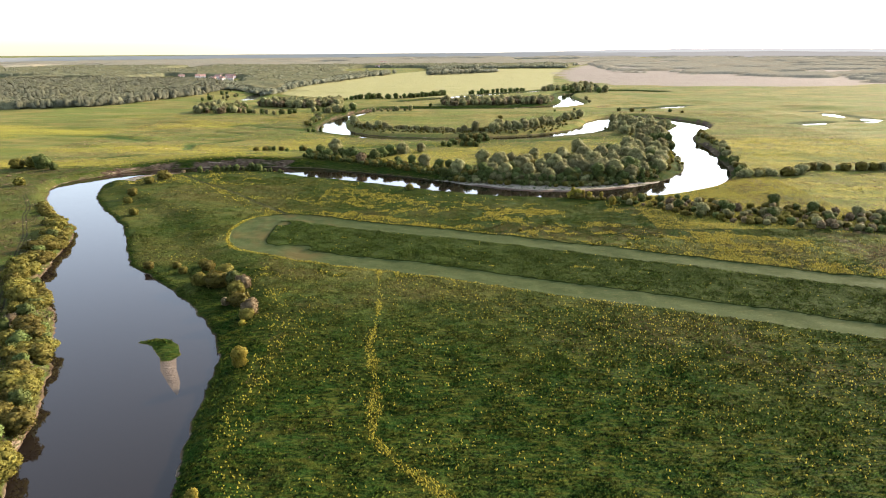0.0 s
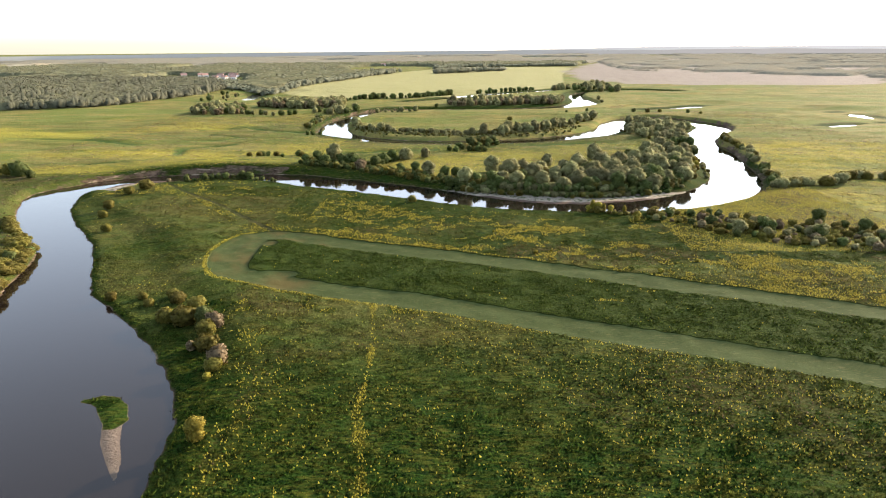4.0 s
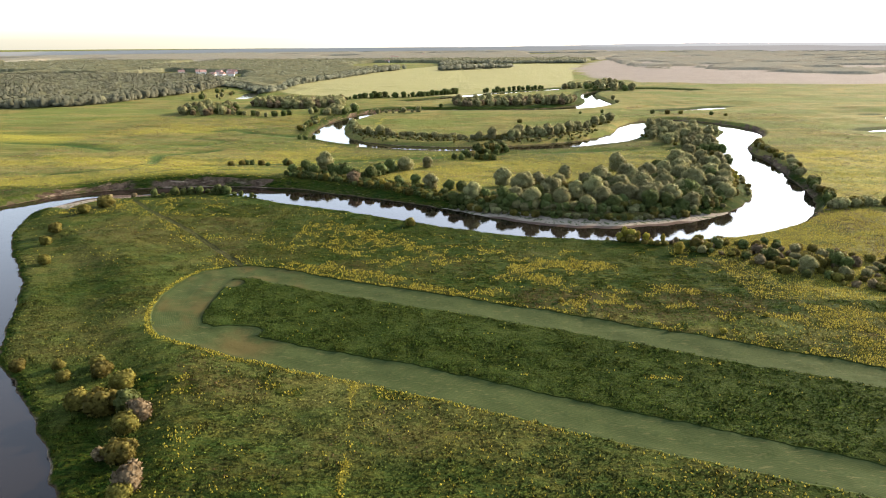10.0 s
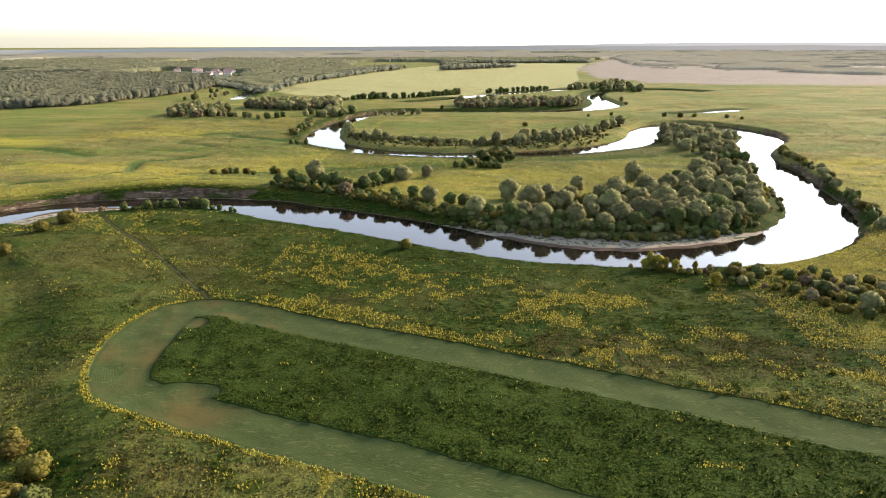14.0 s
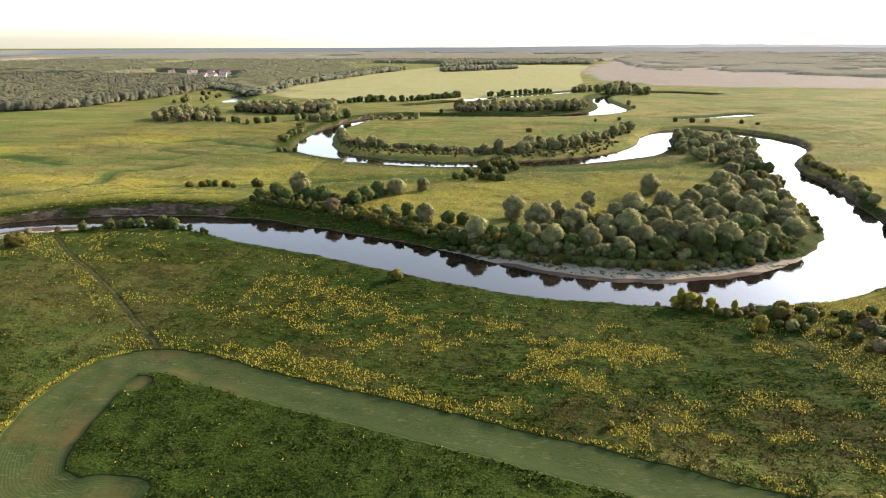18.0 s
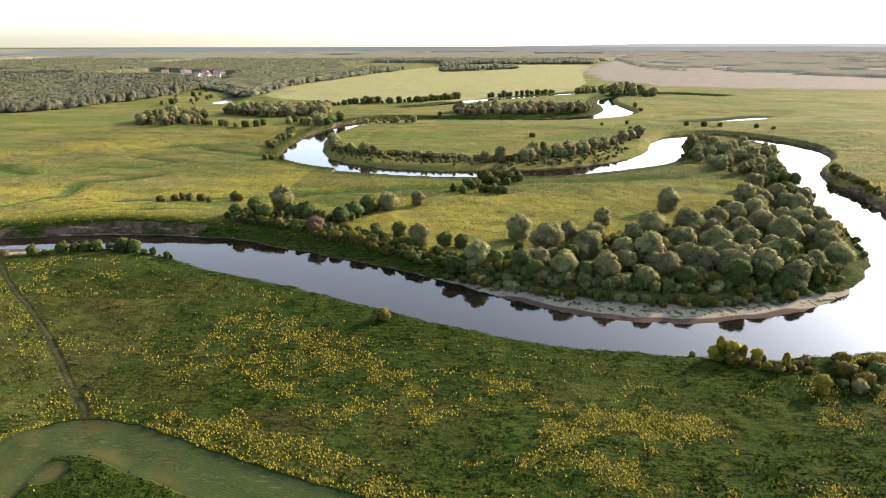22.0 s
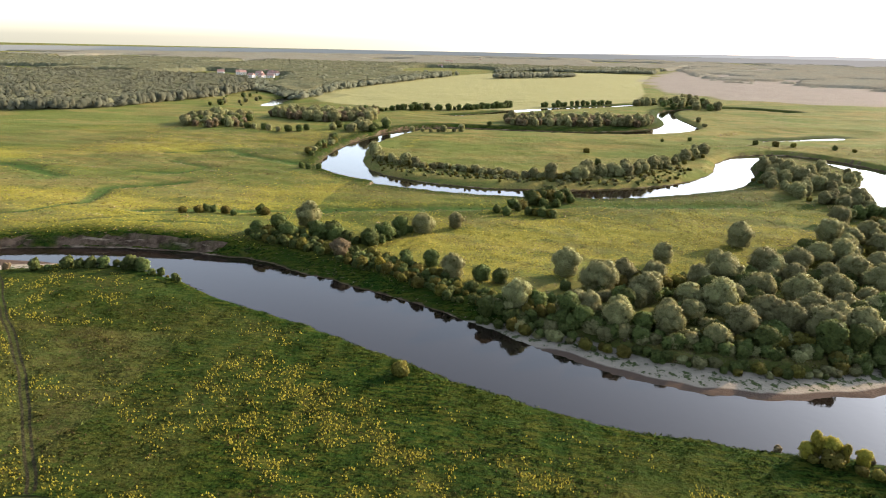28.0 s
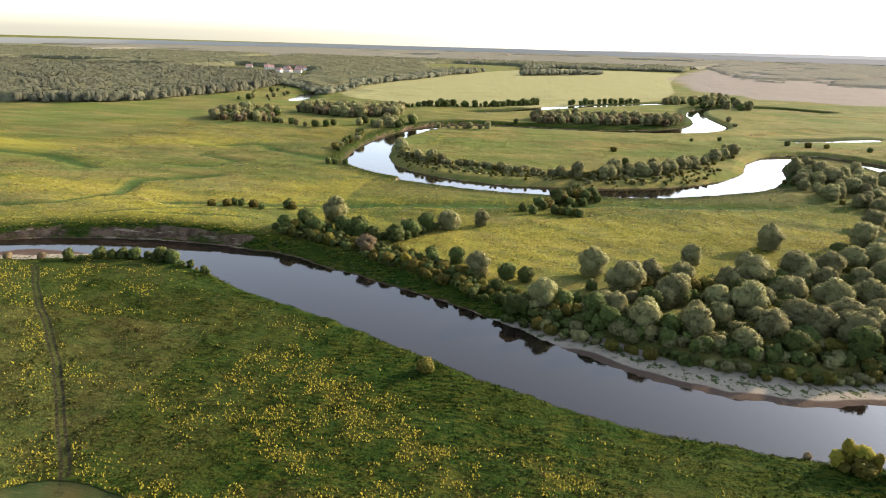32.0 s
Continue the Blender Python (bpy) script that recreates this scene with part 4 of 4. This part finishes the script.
along([(x - 4.5, y + 1.5) for x, y in west_shore if y < 240], 3.6, ["bank_shrub", "green_bush", "bank_shrub", "bank_shrub"], .8, 1.6, 37, 2.2, LEFT, 0.7)
along([(x - 8.5, y + 3) for x, y in west_shore if y < 165], 5.0, ["bank_shrub", "green_bush", "pink_bush"], .6, 1.2, 38, 2.5, LEFT)
for kind, x, y, w in [("bank_shrub", -70, 88, 1.5), ("green_b", -63, 84, .65), ("bank_shrub", -110, 156, 1.6), ("bank_shrub", -122, 173, 1.5), ("green_b", -222, 345, 1.3), ("bank_shrub", -229, 349, 2.0), ("bank_shrub", -236, 345, 1.8), ("green_b", -213, 340, .7), ("bank_shrub", -205, 300, 1.3)]:
    plant(kind, x, y, w, w, LEFT)
# slope of the right bank
for kind, x, y, w in [("olive_bush", -142, 280, 1.2), ("olive_bush", -139, 270, 1.0), ("olive_bush", -128, 252, 1.0), ("bank_shrub", -145, 303, 1.1), ("bank_shrub", -143, 314, 1.5), ("olive_bush", -92, 187, .85), ("olive_bush", -80, 183, .75),
                      ("olive_bush", -96.3, 188.8, 0.85), ("olive_bush", -83.8, 187.8, 0.7), ("bank_shrub", -73.1, 184.8, 1.0), ("bank_shrub", -75.7, 188.2, 0.8), ("olive_bush", -71.1, 173.5, 1.3), ("bank_shrub", -66.0, 172.1, 1.5), ("olive_bush", -66.3, 179.8, 1.3), ("green_bush", -60.9, 171.7, 1.5),
                      ("bank_shrub", -58.4, 166.1, 1.15), ("pink_bush", -57.1, 169.0, 1.4), ("bank_shrub", -54.9, 157.7, 1.2), ("olive_bush", -56.1, 158.4, 0.95), ("pink_bush", -58.8, 158.4, 0.85), ("pink_bush", -49.7, 150.2, 1.5), ("olive_bush", -49.9, 147.8, 1.0), ("yellow_weed", -49.9, 144.5, 1.4),
                      ("yellow_bush", -43.4, 123, 1.25), ("yellow_bush", -37, 82, .7)]:
    plant(kind, x, y, w, w)
along([(-132, 332), (-122, 336), (-110, 338), (-100, 335), (-94, 333)], 2.9, ["green_bush", "leafy_bush", "olive_bush", "yellow_weed"], .35, 1.3, 19, 1.0)
for x, y, w in [(-107, 337, 1.5), (-104, 337, 1.35), (-115, 337, 1.2), (-91, 331.5, .7), (-89, 330, .5)]:
    plant("leafy_bush", x, y, w, w * 1.1)
for x, y in [(-150, 330), (-141, 332)]:
    plant("pink_bush", x, y, .8, .9)
for x, y, w in [(55.1, 205, 1.2), (22, 221.8, 1.15), (27, 224, .8), (16, 229, .7), (44, 206, .8), (68, 214, 1.0), (95, 196, 1.1), (10, 246, .8)]:
    plant("yellow_weed", x, y, w)
# far copses
FAR = "trees of the far copses"
scatter([(-262, 640), (-225, 618), (-205, 640), (-220, 690), (-250, 700)], 55, ["far_silver", "far_green", "far_silver_c", "far_pink"], .8, 1.1, 20, 4.5, FAR)
along([(-205, 630), (-185, 622), (-165, 617), (-155, 628)], 6, ["far_green", "far_silver_c"], .7, .9, 21, 2, FAR)
scatter([(-215, 705), (-160, 680), (-125, 700), (-130, 745), (-190, 735)], 85, ["far_pink", "far_silver_b", "far_pink", "far_silver"], .9, 1.2, 22, 4.5, FAR)
scatter([(-142, 640), (-118, 628), (-104, 645), (-105, 668), (-135, 665)], 16, ["far_silver", "far_silver_b", "far_green"], .7, 1.0, 23, 5, FAR)
along([(-128, 600), (-122, 575), (-124, 545), (-120, 528)], 4.5, ["green_bush", "olive_bush", "silver_bush"], .9, 1.4, 24, 2, FAR)
for x, y in [(-112, 492), (-108, 491), (-103, 492)]:
    plant("green_bush", x, y, 1.0, 1.0, FAR)
along([(-86, 640), (-70, 648), (-48, 652)], 5, ["silver_bush", "far_silver_c"], .8, 1.0, 25, 2, FAR)
scatter([(-18, 700), (50, 708), (98, 728), (104, 770), (60, 762), (-20, 735)], 150, ["far_pink", "far_silver", "far_silver_c", "far_pink"], .8, 1.05, 26, 4.0, FAR)
scatter([(112, 930), (150, 905), (184, 868), (196, 900), (190, 990), (140, 980)], 42, ["far_silver_b", "far_green", "far_silver"], .9, 1.15, 27, 8, FAR)
along([(-150, 768), (-120, 792), (-70, 822), (-45, 846), (-22, 868)], 4.2, ["far_green", "far_green_a", "green_bush"], .8, 1.15, 28, 2.5, FAR)
along([(12, 885), (22, 892), (50, 912), (90, 950)], 6, ["far_green", "far_green_a"], .6, 1.0, 29, 3, FAR)
for kind, x, y, w in [("far_silver_c", 143, 770, .8), ("silver_bush", 140, 735, 1.2), ("far_green", -31, 697, .6), ("green_bush", 110, 650, 1.0), ("green_bush", 150, 640, 1.2), ("green_bush", 90, 640, .8)]:
    plant(kind, x, y, w, w, FAR)
along([(150, 640), (175, 628), (205, 618)], 12, ["olive_bush", "green_bush"], .8, 1.2, 30, 4)
scatter([(-335, 800), (-300, 760), (-280, 800), (-290, 960), (-320, 960)], 16, ["far_green", "green_bush", "far_silver_c"], .6, 1.0, 31, 8, FAR)

for kind, places in wanted.items():
    dry_foot = to_river([p[0] for p in places], [p[1] for p in places])[0] > 0.9
    places = [p for p, k in zip(places, dry_foot) if k]
    proto = tree_kind(*KINDS[kind])
    px, py = np.array([p[0] for p in places]), np.array([p[1] for p in places])
    pz = ground_z(px, py)
    turn = random.Random(kind)
    poses = []
    for (x, y, w, h, grp), z in zip(places, pz):
        poses.append((Matrix.Translation((x, y, max(z, WATER_LEVEL) - 0.05)) @ Matrix.Rotation(turn.uniform(0, math.tau), 4, 'Z') @ Matrix.Diagonal((w, w, h, 1)), grp))
    for m, grp in poses[1:]:
        ob = copy_thing(proto, m)
        if grp:
            ob["group"] = grp
    proto.matrix_basis = poses[0][0]
    if poses[0][1]:
        proto["group"] = poses[0][1]


# ---- far woodland, one mesh ----
def blobs(name, label, poly_test, count, box, width, height, seed, sprays, mat):
    """Many small crowns in one mesh: a rough heart each and a coat of leaf sprays."""
    rng = np.random.default_rng(seed)
    x0, x1, y0, y1 = box
    x, y = rng.uniform(x0, x1, count), rng.uniform(y0, y1, count)
    k = poly_test(x, y)
    x, y = x[k], y[k]
    n = len(x)
    w = rng.uniform(*width, n) / 2
    h = rng.uniform(*height, n) * (1 + 0.25 * lattice(x, y, 45, 21))
    mid = np.stack([x, y, ground_z(x, y) + h * 0.5], 1)[:, None, :]
    size = np.stack([w, w, h * 0.52], 1)[:, None, :]
    core = 0.84 * ICO1_V[None] * rng.uniform(0.88, 1.1, (n, len(ICO1_V), 1)) * size + mid
    verts, normals = [core.reshape(-1, 3)], [np.tile(ICO1_V * 0.3 + np.array((0, 0, 0.9)), (n, 1))]
    faces = [(ICO1_F[None] + (np.arange(n) * len(ICO1_V))[:, None, None]).reshape(-1, 3)]
    if sprays:
        d = rng.normal(size=(n, sprays, 3))
        d[:, :, 2] = np.abs(d[:, :, 2]) - 0.25
        d /= np.linalg.norm(d, axis=2)[:, :, None]
        p = (mid + d * size * rng.uniform(0.8, 1.3, (n, sprays, 1))).reshape(-1, 3)
        d = d.reshape(-1, 3)
        a = np.cross(d, rng.normal(size=d.shape))
        a /= np.linalg.norm(a, axis=1)[:, None]
        c = np.cross(d, a)
        sz = (np.repeat(w, sprays) * rng.uniform(0.16, 0.36, len(p)))[:, None]
        base = len(verts[0])
        verts.append(np.stack([p + a * sz, p - a * sz * 0.55 + c * sz * 0.8, p - a * sz * 0.55 - c * sz * 0.8], 1).reshape(-1, 3))
        normals.append(np.repeat(d * 0.3 + np.array((0, 0, 0.9)), 3, 0))
        faces.append(np.arange(len(p) * 3).reshape(-1, 3) + base)
    me = mesh_from(name, np.vstack(verts), np.vstack(faces), True)
    normals = np.vstack(normals)
    me.normals_split_custom_set_from_vertices(normals / np.maximum(np.linalg.norm(normals, axis=1), 0.05)[:, None])
    me.materials.append(mat)
    return tagged(new(name, me), label, "woodland", kind="stuff")


WOOD_A = [(-470, 672), (-402, 699), (-373, 735), (-357, 802), (-336, 884), (-342, 974), (-430, 1150), (-640, 1190), (-1100, 1250), (-1300, 900), (-900, 500)]
CLEAR = [[(-2200, 2150), (-1600, 2150), (-1600, 2480), (-2200, 2480)], [(-1100, 1240), (-870, 1240), (-870, 1410), (-1100, 1410)], [(-660, 1230), (-420, 1180), (-410, 1300), (-620, 1420)], [(-475, 1245), (-395, 1080), (-360, 1090), (-400, 1250)],
         [(-200, 2750), (100, 2750), (100, 2950), (-200, 2950)], [(200, 2500), (1500, 2500), (1500, 2800), (200, 2800)]]
WOOD_B = [(-250, 880), (-235, 1077), (-180, 1332), (-120, 1541), (-10, 1760), (270, 1760), (500, 2450), (600, 4600), (-4000, 4600), (-2300, 1500), (-1100, 1250), (-640, 1200), (-430, 1160), (-345, 980), (-310, 940)]
WOOD_C = [(330, 1500), (640, 1190), (620, 1090), (700, 960), (900, 880), (1300, 800), (2600, 1400), (2600, 3300), (500, 3300)]


def canopy(name, label, poly_test, box, cell, height, seed, mat):
    """The closed roof of a wood: a sheet with a hump for every crown, falling to the ground at its edge."""
    rng = np.random.default_rng(seed)
    x0, x1, y0, y1 = box
    cx, cy = np.arange(x0, x1, cell), np.arange(y0, y1, cell)
    x, y = [a.ravel() for a in np.meshgrid(cx, cy)]
    x, y = x + rng.uniform(-.35, .35, len(x)) * cell, y + rng.uniform(-.35, .35, len(y)) * cell
    k = poly_test(x, y)
    h = height * (0.78 + 0.16 * lattice(x, y, cell * 2.2, seed) + 0.12 * lattice(x, y, cell * 7, seed + 1) + rng.uniform(-.12, .12, len(x)))
    z = np.where(k, ground_z(x, y) + h, -1.5)
    nx = len(cx)
    q = (np.arange(len(cy) - 1)[:, None] * nx + np.arange(nx - 1)[None, :]).ravel()
    quads = np.column_stack([q, q + 1, q + 1 + nx, q + nx])
    quads = quads[k[quads].any(1)]
    used = np.unique(quads)
    again = np.zeros(len(x), np.int64)
    again[used] = np.arange(len(used))
    me = mesh_from(name, np.column_stack([x, y, z])[used], again[quads], True)
    me.materials.append(mat)
    return tagged(new(name, me), label, "woodland", kind="stuff")


def roof_material(name, dark, light):
    m, n, l, b = material(name, 1.0, 0.0)
    g = Graph(n, l)
    c = g.mix(g.step(g.noise(0.16, 4, 0.7), 0.34, 0.66), dark, light)
    c = g.mix(g.math('MULTIPLY', g.step(g.noise(0.012, 4, 0.6), 0.42, 0.62), 0.55), c, tuple(0.5 * (a + b_) * k for a, b_, k in zip(dark, light, (1.1, 0.98, 0.9))))
    l.new(c, b.inputs["Base Color"])
    l.new(g.bump(g.noise(0.3, 3), 0.6, 1.5), b.inputs["Normal"])
    return m


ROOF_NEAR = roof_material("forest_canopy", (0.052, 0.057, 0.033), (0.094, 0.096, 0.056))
# lighter than the near canopy: distance haze painted into the leaf colour
ROOF_HAZED = roof_material("hazed_forest_canopy", (0.100, 0.102, 0.080), (0.135, 0.130, 0.102))


def near_wood(x, y):
    return inside(x, y, WOOD_A)


def heart(test, poly, gap):
    return lambda x, y: test(x, y) & (zone(x, y, poly) > gap)


def rim(test, poly, gap):
    return lambda x, y: test(x, y) & (zone(x, y, poly) < gap)


canopy("woodland", "closed canopy of a mixed green forest beyond the meadow", heart(near_wood, WOOD_A, 7), (-1100, -330, 560, 1250), 3.6, 9.0, 46, ROOF_NEAR)
blobs("woodland", "edge and taller crowns of a mixed green forest", near_wood, 7500, (-1100, -330, 560, 1250), (4.5, 8.5), (6, 12.5), 41, 30, WOODLAND)
blobs("woodland", "leafy edge of the forest beyond the meadow", rim(near_wood, WOOD_A, 15), 26000, (-1100, -330, 560, 1250), (4.5, 8.5), (3, 11.5), 49, 30, WOODLAND)


def far_wood(x, y):
    k = inside(x, y, WOOD_B) & (np.abs(x) < 0.95 * y + 100)
    for c in CLEAR:
        k &= ~inside(x, y, c)
    return k & (lattice(x, y, 260, 33) > -0.62 + 0.0 * x)


canopy("woodland", "closed canopy of the forest round the village", heart(far_wood, WOOD_B, 12), (-1700, 800, 850, 2000), 6.5, 9.0, 47, ROOF_NEAR)
blobs("woodland", "taller crowns of the forest round the village", far_wood, 9000, (-1700, 800, 850, 2000), (6, 11), (6, 11), 42, 12, WOODLAND)
blobs("woodland", "edge of the forest along the pale field", rim(far_wood, WOOD_B, 22), 24000, (-460, 300, 860, 1800), (6, 10), (5, 10), 50, 16, WOODLAND)
canopy("woodland", "hazy far forest on the plain", far_wood, (-3100, 900, 1980, 3140), 11, 7.0, 48, ROOF_HAZED)
canopy("woodland", "wood on the eastern slope, canopy colour paled for haze", lambda x, y: inside(x, y, WOOD_C) & (lattice(x, y, 90, 51) + 0.5 * lattice(x, y, 30, 52) > -0.35), (330, 2600, 800, 3140), 11, 5.0, 45, ROOF_HAZED)
blobs("woodland", "small wood standing on the pale field", lambda x, y: np.abs(y - 1470 - 0.9 * x) < 14, 900, (-70, 80, 1400, 1560), (8, 13), (8, 12), 44, 12, WOODLAND)

# ---- village ----
PLASTER = plain("white_plaster", (0.50, 0.48, 0.45), (0.62, 0.60, 0.56), 1.0)
ROOF = plain("grey_roof", (0.20, 0.12, 0.10), (0.28, 0.18, 0.15), 1.0)
GLASS = material("window_glass", 0.1, 0.5)[0]
GLASS.node_tree.nodes["Principled BSDF"].inputs["Base Color"].default_value = (0.03, 0.035, 0.04, 1)


def slab(name, size, at, mat, parent):
    bm = bmesh.new()
    bmesh.ops.create_cube(bm, size=1.0)
    bmesh.ops.scale(bm, vec=size, verts=bm.verts)
    bmesh.ops.translate(bm, vec=at, verts=bm.verts)
    me = bpy.data.meshes.new(name)
    bm.to_mesh(me)
    bm.free()
    me.materials.append(mat)
    return part(name, me, parent)


def house(w, d, h):
    root = new("village_house")
    slab("wall", (w, d, h), (0, 0, h / 2 - 0.3), PLASTER, root)
    bm = bmesh.new()
    v = [bm.verts.new(p) for p in ((-w * .54, -d * .58, h - .3), (w * .54, -d * .58, h - .3), (w * .54, d * .58, h - .3), (-w * .54, d * .58, h - .3), (-w * .54, 0, h + d * .42), (w * .54, 0, h + d * .42))]
    for f in ((0, 1, 5, 4), (2, 3, 4, 5), (0, 4, 3), (1, 2, 5), (3, 2, 1, 0)):
        bm.faces.new([v[i] for i in f])
    me = bpy.data.meshes.new("roof")
    bm.to_mesh(me)
    bm.free()
    me.materials.append(ROOF)
    part("roof", me, root)
    for k in (-.3, 0, .3):
        slab("window", (1.1, 0.12, 1.3), (w * k, -d / 2 - 0.03, h * .5), GLASS, root)
    slab("chimney", (.7, .7, 1.6), (w * .2, d * .12, h + d * .42), ROOF, root)
    return tagged(root, "white plastered village house with a reddish gable roof", "house", "houses of the far village")


first = house(11, 8, 4.6)
rng = random.Random(4)
for x, y in [(-452, 1224), (-438, 1232), (-470, 1300), (-457, 1322), (-446, 1316), (-482, 1357), (-500, 1300), (-520, 1330), (-545, 1310), (-830, 1528), (-228, 1850), (-250, 2240), (-262, 2250), (-184, 2520)]:
    copy_thing(first, pose(x, y, ground_z(x, y)[0], 0, 0, rng.uniform(-40, 40)))
first.matrix_basis = pose(-425, 1238, ground_z(-425, 1238)[0], 0, 0, 12)


# ---- grass and flowers, real small clumps ----
def clumps(name, label, mat, box, count, chance, width, height, seed, sides=4, keep_fields=False):
    rng = np.random.default_rng(seed)
    x0, x1, y0, y1 = box
    x, y = rng.uniform(x0, x1, count), rng.uniform(y0, y1, count)
    f = fields(x, y)
    k = rng.uniform(size=count) < chance(x, y, f)
    x, y = x[k], y[k]
    f = {a: b[k] for a, b in f.items()}
    n = len(x)
    z = heights(x, y, f)
    w, h = rng.uniform(*width, n), rng.uniform(*height, n)
    a = rng.uniform(0, math.tau, n)[:, None] + np.arange(sides)[None] * math.tau / sides
    r = w[:, None] * rng.uniform(0.35, 0.65, (n, sides))
    base = np.stack([x[:, None] + r * np.cos(a), y[:, None] + r * np.sin(a), np.repeat((z - 0.08)[:, None], sides, 1) + h[:, None] * rng.uniform(0.0, 0.45, (n, sides))], 2)
    lean = w[:, None] * rng.normal(0, 0.25, (n, 2))
    tip = np.stack([x + lean[:, 0], y + lean[:, 1], z + h], 1)[:, None, :]
    verts = np.concatenate([base, tip], 1).reshape(-1, 3)
    i = np.arange(sides)
    tri = np.stack([i, (i + 1) % sides, np.full(sides, sides)], 1)
    faces = (tri[None] + (np.arange(n) * (sides + 1))[:, None, None]).reshape(-1, 3)
    me = mesh_from(name, verts, faces, True)
    # normals bent towards the sky, so backlit clumps shade as bright as open ground
    out = np.concatenate([np.stack([np.cos(a), np.sin(a), np.full((n, sides), 1.7)], 2), np.tile((0.0, 0.0, 1.0), (n, 1, 1))], 1).reshape(-1, 3)
    me.normals_split_custom_set_from_vertices(out / np.linalg.norm(out, axis=1)[:, None])
    if keep_fields:
        store(me, {a: np.repeat(np.asarray(b, float), sides + 1) for a, b in f.items()}, GROUND_FIELDS)
    me.materials.append(mat)
    return tagged(new(name, me), label, "meadow plants", kind="stuff")


def grassy(x, y, f):
    return ((f["trk"] > 0.1) & ((f["s"] > 0.3) | (f["bar"] > 0.1)) & (f["dry"] < 1.0) & (f["path"] > 1.1) & (f["sand"] < 0)).astype(float)


def blades(name, label, box, tufts, each, width, height, seed):
    """Tufts of single leaning blades, tall and short by turns."""
    rng = np.random.default_rng(seed)
    x0, x1, y0, y1 = box
    x, y = rng.uniform(x0, x1, tufts), rng.uniform(y0, y1, tufts)
    f = fields(x, y)
    k = grassy(x, y, f) > 0
    x, y = x[k], y[k]
    f = {a: np.repeat(b[k], each) for a, b in f.items()}
    n = len(x) * each
    grow = np.repeat(rng.uniform(*height, len(x)) * (1 + 0.65 * lattice(x, y, 1.9, 61) + 0.35 * lattice(x, y, 6, 62)), each) * rng.uniform(0.7, 1.2, n)
    grow *= np.interp(np.repeat(y, each), [130, 260], [1.1, 0.7])
    w = rng.uniform(*width, n)
    spread = (width[0] + width[1]) * 0.35
    x, y = np.repeat(x, each) + rng.normal(0, spread, n), np.repeat(y, each) + rng.normal(0, spread, n)
    z = heights(x, y, f) - 0.05
    a, b = rng.uniform(0, math.tau, n), rng.uniform(0, math.tau, n)
    dx, dy = np.cos(a) * w / 2, np.sin(a) * w / 2
    lean = grow * rng.uniform(0.4, 1.4, n)
    verts = np.stack([np.column_stack([x + dx, y + dy, z]), np.column_stack([x - dx, y - dy, z]), np.column_stack([x + np.cos(b) * lean, y + np.sin(b) * lean, z + grow])], 1).reshape(-1, 3)
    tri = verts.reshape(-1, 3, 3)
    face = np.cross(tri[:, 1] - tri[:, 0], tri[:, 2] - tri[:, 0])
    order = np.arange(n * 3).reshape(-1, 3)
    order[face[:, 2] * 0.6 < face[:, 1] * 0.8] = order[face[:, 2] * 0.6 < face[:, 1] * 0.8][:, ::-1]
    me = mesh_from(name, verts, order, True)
    up = rng.normal(0, 0.38, (n, 3)) + np.array((0, 0, 1.0))
    me.normals_split_custom_set_from_vertices(np.repeat(up / np.linalg.norm(up, axis=1)[:, None], 3, 0))
    store(me, {a: np.repeat(np.asarray(b, float), 3) for a, b in f.items()}, GROUND_FIELDS)
    me.materials.append(BLADES)
    return tagged(new(name, me), label, "meadow plants", kind="stuff")


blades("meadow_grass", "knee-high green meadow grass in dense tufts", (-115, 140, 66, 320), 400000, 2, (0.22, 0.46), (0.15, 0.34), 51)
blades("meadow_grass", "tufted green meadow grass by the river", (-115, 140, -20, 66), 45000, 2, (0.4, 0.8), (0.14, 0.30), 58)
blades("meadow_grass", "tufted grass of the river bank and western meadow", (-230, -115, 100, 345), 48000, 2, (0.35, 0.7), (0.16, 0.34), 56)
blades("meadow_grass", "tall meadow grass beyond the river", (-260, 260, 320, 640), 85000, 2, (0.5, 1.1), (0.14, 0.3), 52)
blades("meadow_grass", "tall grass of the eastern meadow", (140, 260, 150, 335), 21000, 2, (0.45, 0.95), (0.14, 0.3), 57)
clumps("yellow_flowers", "bright yellow flowering weeds in patches", FLOWERS, (-160, 150, 66, 335), 520000, lambda x, y, f: f["flower"] * 0.85, (0.17, 0.40), (0.22, 0.44), 53)
clumps("yellow_flowers", "yellow flowering weeds in the far meadows", FLOWERS, (-260, 260, 335, 640), 80000, lambda x, y, f: f["flower"] * 0.5, (0.35, 0.75), (0.14, 0.30), 54)
clumps("dry_weeds", "brown dry dock and weed stalks", DRYWEED, (-160, 150, 66, 330), 90000, lambda x, y, f: f["dry"] * 0.5 * (f["trk"] > 0.3), (0.2, 0.42), (0.2, 0.42), 55)
